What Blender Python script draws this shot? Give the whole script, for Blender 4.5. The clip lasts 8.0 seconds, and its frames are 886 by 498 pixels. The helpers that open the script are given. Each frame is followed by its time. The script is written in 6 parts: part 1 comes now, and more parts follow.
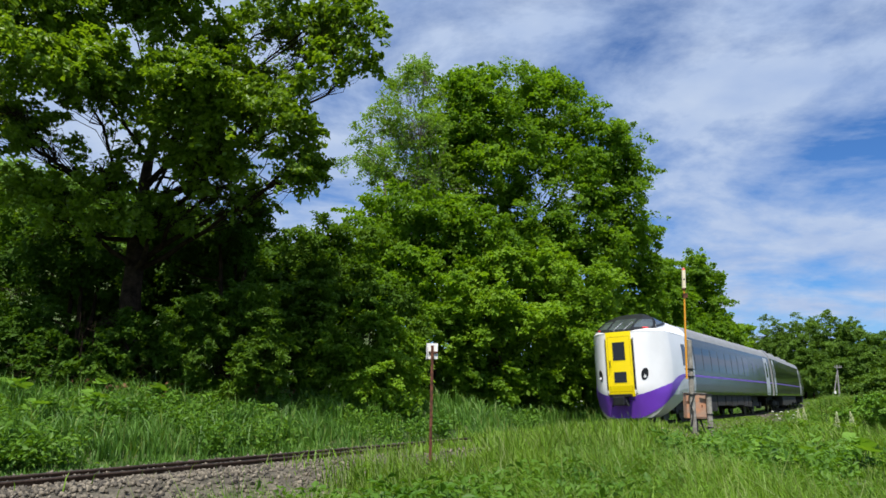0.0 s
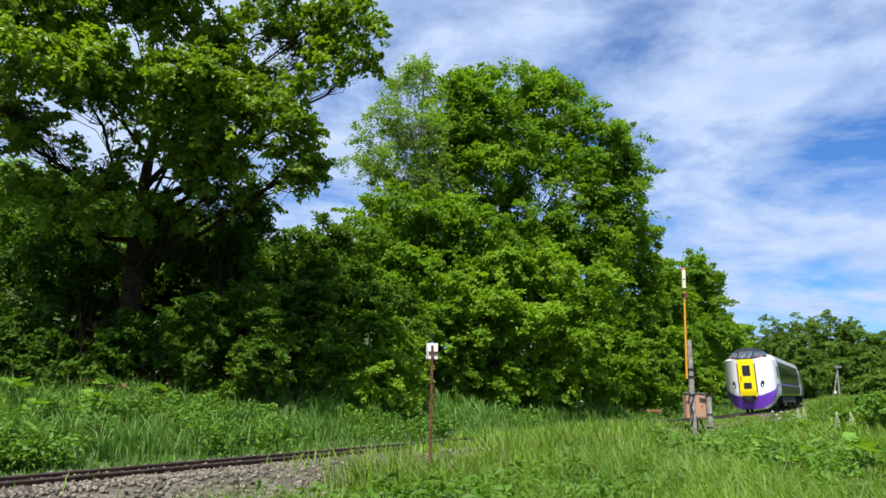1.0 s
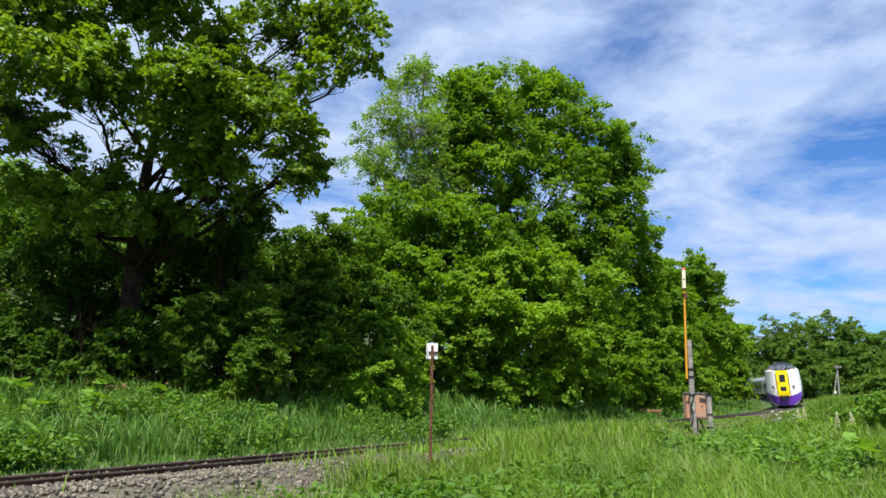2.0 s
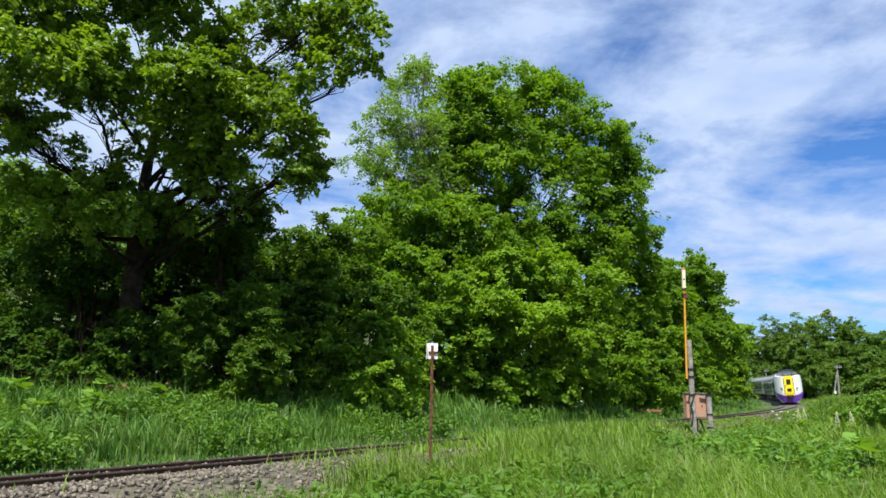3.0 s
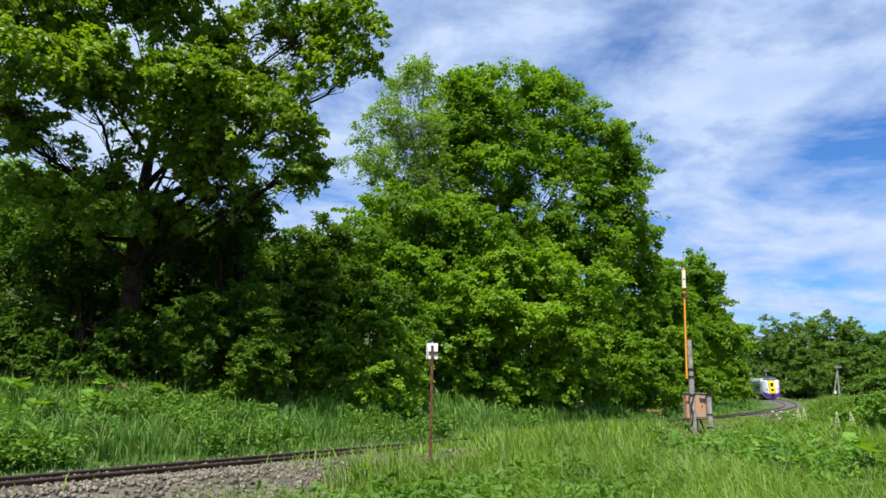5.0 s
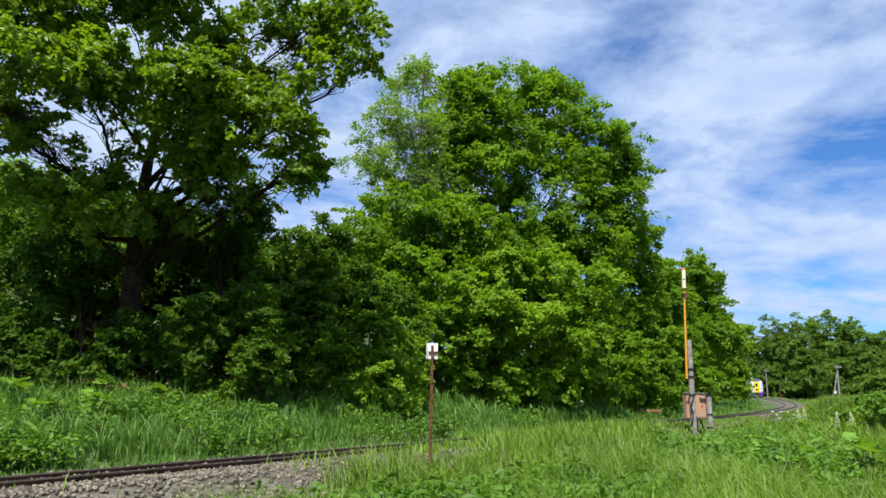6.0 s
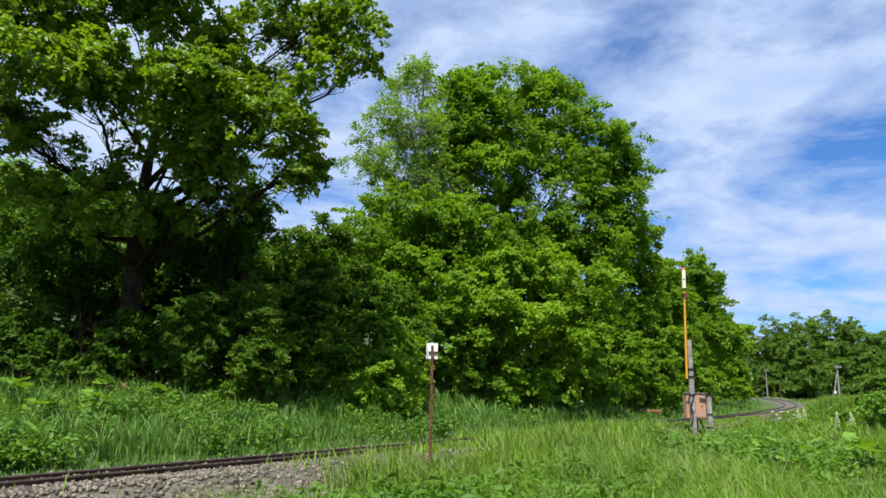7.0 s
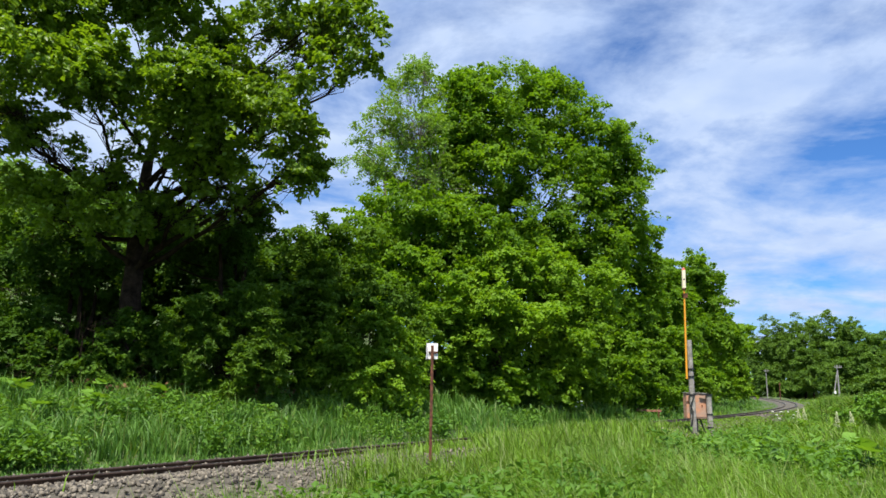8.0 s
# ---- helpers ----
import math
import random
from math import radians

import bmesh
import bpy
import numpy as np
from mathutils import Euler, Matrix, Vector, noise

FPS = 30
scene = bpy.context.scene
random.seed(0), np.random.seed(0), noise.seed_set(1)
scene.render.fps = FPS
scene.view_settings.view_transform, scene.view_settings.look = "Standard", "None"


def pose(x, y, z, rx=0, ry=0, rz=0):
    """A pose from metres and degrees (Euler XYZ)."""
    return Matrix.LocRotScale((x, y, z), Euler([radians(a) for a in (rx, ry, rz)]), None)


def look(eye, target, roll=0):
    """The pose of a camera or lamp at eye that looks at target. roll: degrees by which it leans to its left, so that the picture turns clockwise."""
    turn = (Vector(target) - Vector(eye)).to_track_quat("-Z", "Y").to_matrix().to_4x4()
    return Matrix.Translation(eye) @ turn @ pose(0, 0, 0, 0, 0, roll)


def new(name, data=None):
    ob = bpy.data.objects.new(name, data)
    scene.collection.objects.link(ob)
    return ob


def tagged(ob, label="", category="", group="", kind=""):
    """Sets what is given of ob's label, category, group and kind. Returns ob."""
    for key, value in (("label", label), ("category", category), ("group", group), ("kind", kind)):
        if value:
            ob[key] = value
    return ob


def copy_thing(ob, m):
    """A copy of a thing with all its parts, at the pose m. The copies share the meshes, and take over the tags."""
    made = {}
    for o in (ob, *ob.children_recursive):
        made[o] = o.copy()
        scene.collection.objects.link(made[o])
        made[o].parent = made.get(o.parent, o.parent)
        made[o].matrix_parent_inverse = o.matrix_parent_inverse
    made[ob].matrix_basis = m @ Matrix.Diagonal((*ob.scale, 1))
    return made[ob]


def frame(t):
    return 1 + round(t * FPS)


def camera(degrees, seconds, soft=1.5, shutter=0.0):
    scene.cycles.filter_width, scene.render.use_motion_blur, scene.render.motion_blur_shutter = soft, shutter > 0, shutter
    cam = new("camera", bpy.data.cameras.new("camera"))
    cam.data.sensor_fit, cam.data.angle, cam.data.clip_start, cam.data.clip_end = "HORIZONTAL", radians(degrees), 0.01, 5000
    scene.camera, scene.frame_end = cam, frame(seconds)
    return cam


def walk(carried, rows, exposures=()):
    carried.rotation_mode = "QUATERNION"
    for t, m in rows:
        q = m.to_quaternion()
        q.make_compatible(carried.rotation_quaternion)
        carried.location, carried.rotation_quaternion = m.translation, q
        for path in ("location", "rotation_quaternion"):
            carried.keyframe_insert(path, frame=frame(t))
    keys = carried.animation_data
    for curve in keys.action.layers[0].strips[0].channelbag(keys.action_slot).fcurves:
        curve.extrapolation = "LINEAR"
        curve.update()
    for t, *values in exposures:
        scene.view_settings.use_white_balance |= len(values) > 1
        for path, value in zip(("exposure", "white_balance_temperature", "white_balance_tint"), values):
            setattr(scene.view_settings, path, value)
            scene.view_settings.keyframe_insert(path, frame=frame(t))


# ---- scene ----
# ---- the camera stands still ----
EYE = (0.0, 0.0, 1.314)
PITCH, ROLL = 10.984, 1.71
cam = camera(66.32, 8.0, soft=1.58, shutter=0.15)
AIM = (0.0, math.cos(radians(PITCH)), EYE[2] + math.sin(radians(PITCH)))
walk(cam, [(0.0, look(EYE, AIM, ROLL)), (8.0, look(EYE, AIM, ROLL))],
     [(0.0, 0.35), (0.5, 0.54), (1.0, 0.68), (1.5, 0.68), (8.0, 0.68)])

# ---- world, sun and exposure ----
SUN_ELEV, SUN_AZ = 62.0, 192.0      # azimuth clockwise from the view direction (+y)
world = bpy.data.worlds.new("sky")
scene.world = world
world.use_nodes = True


def build_sky():
    nt = world.node_tree
    n, l = nt.nodes, nt.links
    n.clear()
    out = n.new("ShaderNodeOutputWorld")
    bg = n.new("ShaderNodeBackground")
    bg.inputs["Strength"].default_value = 0.070
    sky = n.new("ShaderNodeTexSky")
    sky.sky_type = "NISHITA"
    sky.sun_disc = False
    sky.sun_elevation = radians(SUN_ELEV)
    sky.sun_rotation = radians(SUN_AZ)
    sky.air_density, sky.dust_density, sky.ozone_density = 1.0, 0.3, 3.0
    co = n.new("ShaderNodeTexCoord")
    sep = n.new("ShaderNodeSeparateXYZ")
    l.new(co.outputs["Generated"], sep.inputs[0])
    zz = n.new("ShaderNodeMath"); zz.operation = "MAXIMUM"; zz.inputs[1].default_value = 0.0
    l.new(sep.outputs["Z"], zz.inputs[0])
    add = n.new("ShaderNodeMath"); add.operation = "ADD"; add.inputs[1].default_value = 0.22
    l.new(zz.outputs[0], add.inputs[0])
    dx = n.new("ShaderNodeMath"); dx.operation = "DIVIDE"
    dy = n.new("ShaderNodeMath"); dy.operation = "DIVIDE"
    l.new(sep.outputs["X"], dx.inputs[0]); l.new(add.outputs[0], dx.inputs[1])
    l.new(sep.outputs["Y"], dy.inputs[0]); l.new(add.outputs[0], dy.inputs[1])
    comb = n.new("ShaderNodeCombineXYZ")
    l.new(dx.outputs[0], comb.inputs[0]); l.new(dy.outputs[0], comb.inputs[1])
    big = n.new("ShaderNodeTexNoise")
    big.inputs["Scale"].default_value = 2.3
    big.inputs["Detail"].default_value = 9.0
    big.inputs["Roughness"].default_value = 0.6
    big.inputs["Distortion"].default_value = 0.25
    l.new(comb.outputs[0], big.inputs["Vector"])
    ramp = n.new("ShaderNodeValToRGB")
    ramp.color_ramp.elements[0].position = 0.35
    ramp.color_ramp.elements[1].position = 0.58
    # the clouds close up towards the west
    west = n.new("ShaderNodeMath"); west.operation = "MINIMUM"; west.inputs[1].default_value = 0.0
    l.new(sep.outputs["X"], west.inputs[0])
    bank = n.new("ShaderNodeMath"); bank.operation = "MULTIPLY_ADD"; bank.inputs[1].default_value = -0.2
    l.new(west.outputs[0], bank.inputs[0])
    l.new(big.outputs["Fac"], bank.inputs[2])
    l.new(bank.outputs[0], ramp.inputs[0])
    tint = n.new("ShaderNodeMix"); tint.data_type = "RGBA"; tint.blend_type = "MULTIPLY"
    tint.inputs["Factor"].default_value = 1.0
    tint.inputs["B"].default_value = (0.55, 0.95, 1.45, 1)
    l.new(sky.outputs[0], tint.inputs["A"])
    fine = n.new("ShaderNodeTexNoise")
    fine.inputs["Scale"].default_value = 5.0
    fine.inputs["Detail"].default_value = 5.0
    l.new(comb.outputs[0], fine.inputs["Vector"])
    shade = n.new("ShaderNodeValToRGB")
    shade.color_ramp.elements[0].position, shade.color_ramp.elements[0].color = 0.3, (4.1, 5.5, 8.5, 1)
    shade.color_ramp.elements[1].position, shade.color_ramp.elements[1].color = 0.7, (5.9, 7.1, 9.3, 1)
    l.new(fine.outputs["Fac"], shade.inputs[0])
    mix = n.new("ShaderNodeMix"); mix.data_type = "RGBA"
    l.new(ramp.outputs[0], mix.inputs["Factor"])
    l.new(tint.outputs["Result"], mix.inputs["A"])
    l.new(shade.outputs[0], mix.inputs["B"])
    l.new(mix.outputs["Result"], bg.inputs["Color"])
    l.new(bg.outputs[0], out.inputs[0])


build_sky()
sun_data = bpy.data.lights.new("sun", "SUN")
sun_data.energy, sun_data.angle, sun_data.color = 5.0, radians(0.6), (1.0, 0.95, 0.86)
sun = new("sun", sun_data)
_az, _el = radians(SUN_AZ), radians(SUN_ELEV)
SUN_DIR = Vector((math.sin(_az) * math.cos(_el), math.cos(_az) * math.cos(_el), math.sin(_el)))
sun.matrix_world = look(SUN_DIR * 200, (0, 0, 0))


# ---- materials ----
def material(name, col, rough=0.6, metal=0.0, scale=6.0, amount=0.18, bump=0.0, bump_scale=30.0, spec=0.4, col2=None, fine=40.0):
    """A surface with variation at two scales; col2 is a second tint that comes through in patches."""
    m = bpy.data.materials.new(name)
    m.use_nodes = True
    nt = m.node_tree
    n, l = nt.nodes, nt.links
    p = n["Principled BSDF"]
    p.inputs["Roughness"].default_value = rough
    p.inputs["Metallic"].default_value = metal
    p.inputs["Specular IOR Level"].default_value = spec
    co = n.new("ShaderNodeTexCoord")
    a = n.new("ShaderNodeTexNoise")
    a.inputs["Scale"].default_value = scale
    a.inputs["Detail"].default_value = 5
    b = n.new("ShaderNodeTexNoise")
    b.inputs["Scale"].default_value = fine
    b.inputs["Detail"].default_value = 3
    l.new(co.outputs["Object"], a.inputs["Vector"])
    l.new(co.outputs["Object"], b.inputs["Vector"])
    lo = [c * (1 - amount) for c in col]
    hi = [min(1, c * (1 + amount)) for c in (col2 or col)]
    r = n.new("ShaderNodeValToRGB")
    r.color_ramp.elements[0].position, r.color_ramp.elements[0].color = 0.35, (*lo, 1)
    r.color_ramp.elements[1].position, r.color_ramp.elements[1].color = 0.68, (*hi, 1)
    l.new(a.outputs["Fac"], r.inputs[0])
    mx = n.new("ShaderNodeMix"); mx.data_type = "RGBA"; mx.blend_type = "OVERLAY"
    mx.inputs["Factor"].default_value = min(1, amount * 2)
    l.new(r.outputs[0], mx.inputs["A"])
    l.new(b.outputs["Fac"], mx.inputs["B"])
    l.new(mx.outputs["Result"], p.inputs["Base Color"])
    if bump:
        c = n.new("ShaderNodeTexNoise")
        c.inputs["Scale"].default_value = bump_scale
        c.inputs["Detail"].default_value = 6
        l.new(co.outputs["Object"], c.inputs["Vector"])
        bp = n.new("ShaderNodeBump")
        bp.inputs["Strength"].default_value = bump
        bp.inputs["Distance"].default_value = 0.02
        l.new(c.outputs["Fac"], bp.inputs["Height"])
        l.new(bp.outputs[0], p.inputs["Normal"])
    return m


def leaf_material(name, dark, light, trans=0.4, rough=0.6, patch=0.35, own=0.27, spec=0.24):
    """Thin leaves: glossy skin over a translucent blade, each leaf with its own tint."""
    m = bpy.data.materials.new(name)
    m.use_nodes = True
    nt = m.node_tree
    n, l = nt.nodes, nt.links
    p = n["Principled BSDF"]
    out = n["Material Output"]
    p.inputs["Roughness"].default_value = rough
    p.inputs["Specular IOR Level"].default_value = spec
    geo = n.new("ShaderNodeNewGeometry")
    co = n.new("ShaderNodeTexCoord")
    noi = n.new("ShaderNodeTexNoise")
    noi.inputs["Scale"].default_value = patch
    noi.inputs["Detail"].default_value = 3
    l.new(co.outputs["Object"], noi.inputs["Vector"])
    mul = n.new("ShaderNodeMath"); mul.operation = "MULTIPLY_ADD"
    mul.inputs[1].default_value = own
    l.new(geo.outputs["Random Per Island"], mul.inputs[0])
    sub = n.new("ShaderNodeMath"); sub.operation = "MULTIPLY_ADD"
    sub.inputs[1].default_value = 1.6
    sub.inputs[2].default_value = -0.44
    l.new(noi.outputs["Fac"], sub.inputs[0])
    l.new(sub.outputs[0], mul.inputs[2])
    r = n.new("ShaderNodeValToRGB")
    r.color_ramp.elements[0].position, r.color_ramp.elements[0].color = 0.05, (*dark, 1)
    r.color_ramp.elements[1].position, r.color_ramp.elements[1].color = 0.95, (*light, 1)
    l.new(mul.outputs[0], r.inputs[0])
    l.new(r.outputs[0], p.inputs["Base Color"])
    t = n.new("ShaderNodeBsdfTranslucent")
    tm = n.new("ShaderNodeMix"); tm.data_type = "RGBA"; tm.blend_type = "MULTIPLY"
    tm.inputs["Factor"].default_value = 1.0
    tm.inputs["B"].default_value = (1.25, 1.2, 0.35, 1)
    l.new(r.outputs[0], tm.inputs["A"])
    l.new(tm.outputs["Result"], t.inputs["Color"])
    mx = n.new("ShaderNodeMixShader")
    mx.inputs[0].default_value = trans
    l.new(p.outputs[0], mx.inputs[1])
    l.new(t.outputs[0], mx.inputs[2])
    l.new(mx.outputs[0], out.inputs["Surface"])
    return m


M_SOIL = material("turf_and_moss", (0.045, 0.085, 0.018), 0.95, scale=1.2, amount=0.35, bump=0.6, bump_scale=8, col2=(0.07, 0.095, 0.028))
M_BALLAST = material("crushed_stone_bed", (0.10, 0.088, 0.066), 0.9, scale=5, amount=0.4, bump=0.8, bump_scale=24)
M_BARK = material("grey_brown_bark", (0.032, 0.022, 0.014), 0.95, scale=5, amount=0.5, spec=0.1, bump=1.0, bump_scale=22)
M_BARK_PALE = material("pale_bark", (0.22, 0.19, 0.15), 0.85, scale=4, amount=0.4, bump=0.6, bump_scale=20)
M_RAIL = material("rusty_rail_steel", (0.08, 0.052, 0.038), 0.6, 0.5, scale=7, amount=0.35, bump=0.3, bump_scale=60)
M_RAILTOP = material("worn_rail_head", (0.15, 0.13, 0.115), 0.45, 0.9, scale=9, amount=0.25)
M_SLEEPER = material("weathered_sleeper_wood", (0.10, 0.085, 0.068), 0.9, scale=8, amount=0.35, bump=0.5)
L_OAK = leaf_material("oak_leaves", (0.074, 0.148, 0.012), (0.23, 0.37, 0.024), 0.5, rough=0.42, spec=0.4)
# leaf green darkened to paint in the shade inside and under the wood
L_DARK = leaf_material("shade_darkened_leaves", (0.030, 0.078, 0.008), (0.09, 0.178, 0.016), 0.4, spec=0.12)
L_DEEP = leaf_material("deep_green_leaves", (0.045, 0.108, 0.009), (0.135, 0.25, 0.018), 0.45)
L_LIGHT = leaf_material("young_leaves", (0.086, 0.19, 0.011), (0.245, 0.41, 0.025), 0.48)
L_PALE = leaf_material("pale_leaves", (0.12, 0.24, 0.03), (0.26, 0.41, 0.07), 0.45)
L_FAR = leaf_material("far_wood_leaves", (0.058, 0.130, 0.019), (0.175, 0.30, 0.040), 0.4, patch=0.12)
L_GRASS = leaf_material("grass_blades", (0.030, 0.098, 0.007), (0.20, 0.345, 0.034), 0.4, 0.45, patch=0.5, own=0.7)
L_MEADOW = leaf_material("meadow_blades", (0.034, 0.108, 0.017), (0.13, 0.265, 0.046), 0.4, 0.45, patch=0.5, own=0.7)
L_STRAW = leaf_material("pale_grass_blades", (0.12, 0.20, 0.04), (0.27, 0.33, 0.10), 0.4, 0.5, patch=0.6)
L_MID = leaf_material("mid_green_leaves", (0.074, 0.168, 0.012), (0.21, 0.37, 0.026), 0.55)
L_WEED = leaf_material("weed_leaves", (0.046, 0.13, 0.015), (0.145, 0.28, 0.030), 0.4, 0.5, patch=0.7)
L_BROAD = leaf_material("broad_leaves", (0.10, 0.23, 0.025), (0.20, 0.36, 0.055), 0.4, 0.45, patch=1.0)
L_DEAD = leaf_material("dead_brown_leaves", (0.09, 0.045, 0.02), (0.22, 0.12, 0.06), 0.2, 0.8, patch=1.0)


# ---- mesh helpers ----
def arrays_mesh(name, verts, tris, mats, smooth=False):
    me = bpy.data.meshes.new(name)
    verts = np.asarray(verts, np.float32)
    tris = np.asarray(tris, np.int32)
    k = tris.shape[1]
    me.vertices.add(len(verts))
    me.vertices.foreach_set("co", verts.ravel())
    me.loops.add(tris.size)
    me.loops.foreach_set("vertex_index", tris.ravel())
    me.polygons.add(len(tris))
    me.polygons.foreach_set("loop_start", np.arange(0, tris.size, k, dtype=np.int32))
    if smooth:
        me.polygons.foreach_set("use_smooth", np.ones(len(tris), bool))
    for m in (mats if isinstance(mats, (list, tuple)) else [mats]):
        me.materials.append(m)
    me.update(calc_edges=True)
    me.validate()
    return me


def part(name, bm, mat, parent, label="", smooth=False):
    """Links a bmesh (or a ready mesh) as one mesh object under a thing or a part."""
    if isinstance(bm, bpy.types.Mesh):
        me = bm
    else:
        me = bpy.data.meshes.new(name)
        bmesh.ops.recalc_face_normals(bm, faces=bm.faces)
        bm.to_mesh(me)
        bm.free()
        for m in (mat if isinstance(mat, (list, tuple)) else [mat]):
            me.materials.append(m)
        if smooth:
            me.polygons.foreach_set("use_smooth", np.ones(len(me.polygons), bool))
    ob = new(name, me)
    ob.parent = parent
    if label:
        tagged(ob, label)
    return ob


def thing(name, m, label, category, group="", kind=""):
    ob = new(name)
    ob.empty_display_size = 0.2
    ob.matrix_basis = m
    return tagged(ob, label, category, group, kind)


def box(bm, cx, cy, cz, sx, sy, sz, bevel=0.0, m=None):
    r = bmesh.ops.create_cube(bm, size=1.0, matrix=(m or Matrix()) @ Matrix.LocRotScale((cx, cy, cz), None, (sx, sy, sz)))
    if bevel:
        es = list({e for v in r["verts"] for e in v.link_edges})
        bmesh.ops.bevel(bm, geom=es, offset=bevel, segments=2, affect="EDGES", profile=0.6)


def rod(bm, a, b, ra, rb=None, seg=10):
    a, b = Vector(a), Vector(b)
    d = b - a
    q = d.to_track_quat("Z", "Y").to_matrix().to_4x4()
    bmesh.ops.create_cone(bm, cap_ends=True, segments=seg, radius1=ra, radius2=ra if rb is None else rb, depth=d.length, matrix=Matrix.Translation((a + b) / 2) @ q)


# ---- the line of the track: arc length s, offset n to the left ----
K_S = np.array([-60, -40, 0, 25, 50, 75, 100, 140, 320.0])
K_V = np.array([-0.0026, -0.0026, -0.0016, -0.0028, -0.0028, -0.0023, -0.0028, -0.0029, -0.0029])
Z_S = np.array([-60, -40, 0, 30, 60, 90, 140, 320.0])
Z_V = np.array([-0.03, -0.025, 0.0, -0.083, -0.176, -0.225, -0.2, -0.2])
LINE_S = np.arange(-60, 320.01, 0.5)
_i0 = int(60 / 0.5)
_a = np.cumsum(np.interp(LINE_S, K_S, K_V)) * 0.5
LINE_A = _a - _a[_i0] + radians(36.02)
_x, _y = np.cumsum(np.sin(LINE_A)) * 0.5, np.cumsum(np.cos(LINE_A)) * 0.5
LINE_X, LINE_Y = _x - _x[_i0] + 6.55, _y - _y[_i0] + 24.326
LINE_Z = np.interp(LINE_S, Z_S, Z_V)
CANT = 0.085        # the outer (right) rail stands higher


def on_line(s, n=0.0, up=0.0):
    """World place at arc length s, n metres to the left of the centre line, up metres over the rails' plane."""
    s = np.asarray(s, float)
    a = np.interp(s, LINE_S, LINE_A)
    x = np.interp(s, LINE_S, LINE_X) - n * np.cos(a)
    y = np.interp(s, LINE_S, LINE_Y) + n * np.sin(a)
    z = np.interp(s, LINE_S, LINE_Z) - np.clip(n, -1.6, 1.6) * CANT + up
    return np.stack(np.broadcast_arrays(x, y, z), -1)


def to_line(x, y):
    """Arc length and left offset of places in the plan."""
    x, y = np.atleast_1d(np.asarray(x, float)), np.atleast_1d(np.asarray(y, float))
    s, n = np.empty(len(x)), np.empty(len(x))
    cx, cy, ca, cs = LINE_X[::4], LINE_Y[::4], LINE_A[::4], LINE_S[::4]
    for i in range(0, len(x), 4000):
        px, py = x[i:i + 4000], y[i:i + 4000]
        j = np.argmin((px[:, None] - cx) ** 2 + (py[:, None] - cy) ** 2, 1)
        dx, dy = px - cx[j], py - cy[j]
        s[i:i + 4000] = cs[j] + dx * np.sin(ca[j]) + dy * np.cos(ca[j])
        n[i:i + 4000] = -dx * np.cos(ca[j]) + dy * np.sin(ca[j])
    return s, n


def waves(x, y):
    return (np.sin(x * 0.31 + 1.3) * np.cos(y * 0.27 + 0.4) + 0.5 * np.sin(x * 0.83 + y * 0.61) + 0.3 * np.sin(x * 1.9 - y * 1.7 + 2))


N_PROFILE = np.array([-400, -60, -20, -9, -5.5, -3.4, -2.7, -1.75, 1.75, 2.6, 3.6, 7.0, 11, 30, 50, 90, 140, 260, 500, 2000.0])
Z_PROFILE = np.array([-0.6, -0.6, -0.45, -0.35, -0.4, -0.45, -0.42, -0.17, -0.17, -0.36, -0.32, 0.36, 0.6, 1.8, 6.2, 23, 31, 44, 54, 54.0])


def ground_z(x, y):
    x, y = np.asarray(x, float), np.asarray(y, float)
    shape = x.shape
    s, n = to_line(x.ravel(), y.ravel())
    base = np.interp(s, Z_S, Z_V)
    z = np.interp(n, N_PROFILE, Z_PROFILE)
    # the hill fades out along the line
    hill = np.clip(z - 1.5, 0, None)
    z = z - hill * np.clip((s - 60) / 90, 0, 1)
    # a low bank on the near side, past the box and posts
    bank = 0.42 * np.clip((s - 9) / 8, 0, 1) * np.clip((110 - s) / 30, 0, 1) * np.clip((-n - 2.3) / 1.6, 0, 1) * np.clip((n + 20) / 8, 0, 1)
    bank += 0.36 * np.clip((s - 13) / 6, 0, 1) * np.clip((55 - s) / 20, 0, 1) * np.clip((-n - 2.8) / 1.2, 0, 1) * np.clip((n + 16) / 6, 0, 1)
    soft = np.clip((np.abs(n) - 2.6) / 2.0, 0, 1)
    w = waves(x.ravel(), y.ravel())
    far = np.clip((np.hypot(x.ravel(), y.ravel()) - 60) / 100, 0, 1)
    bed = np.clip(n, -1.75, 1.75) * -CANT * np.clip((3.5 - np.abs(n)) / 1.5, 0, 1)
    return (base + z + bank + bed + soft * w * (0.05 + far * 0.3)).reshape(shape)


def sinh_axis(lo, hi, k, count):
    t = np.linspace(math.asinh(lo / k), math.asinh(hi / k), count)
    return k * np.sinh(t)


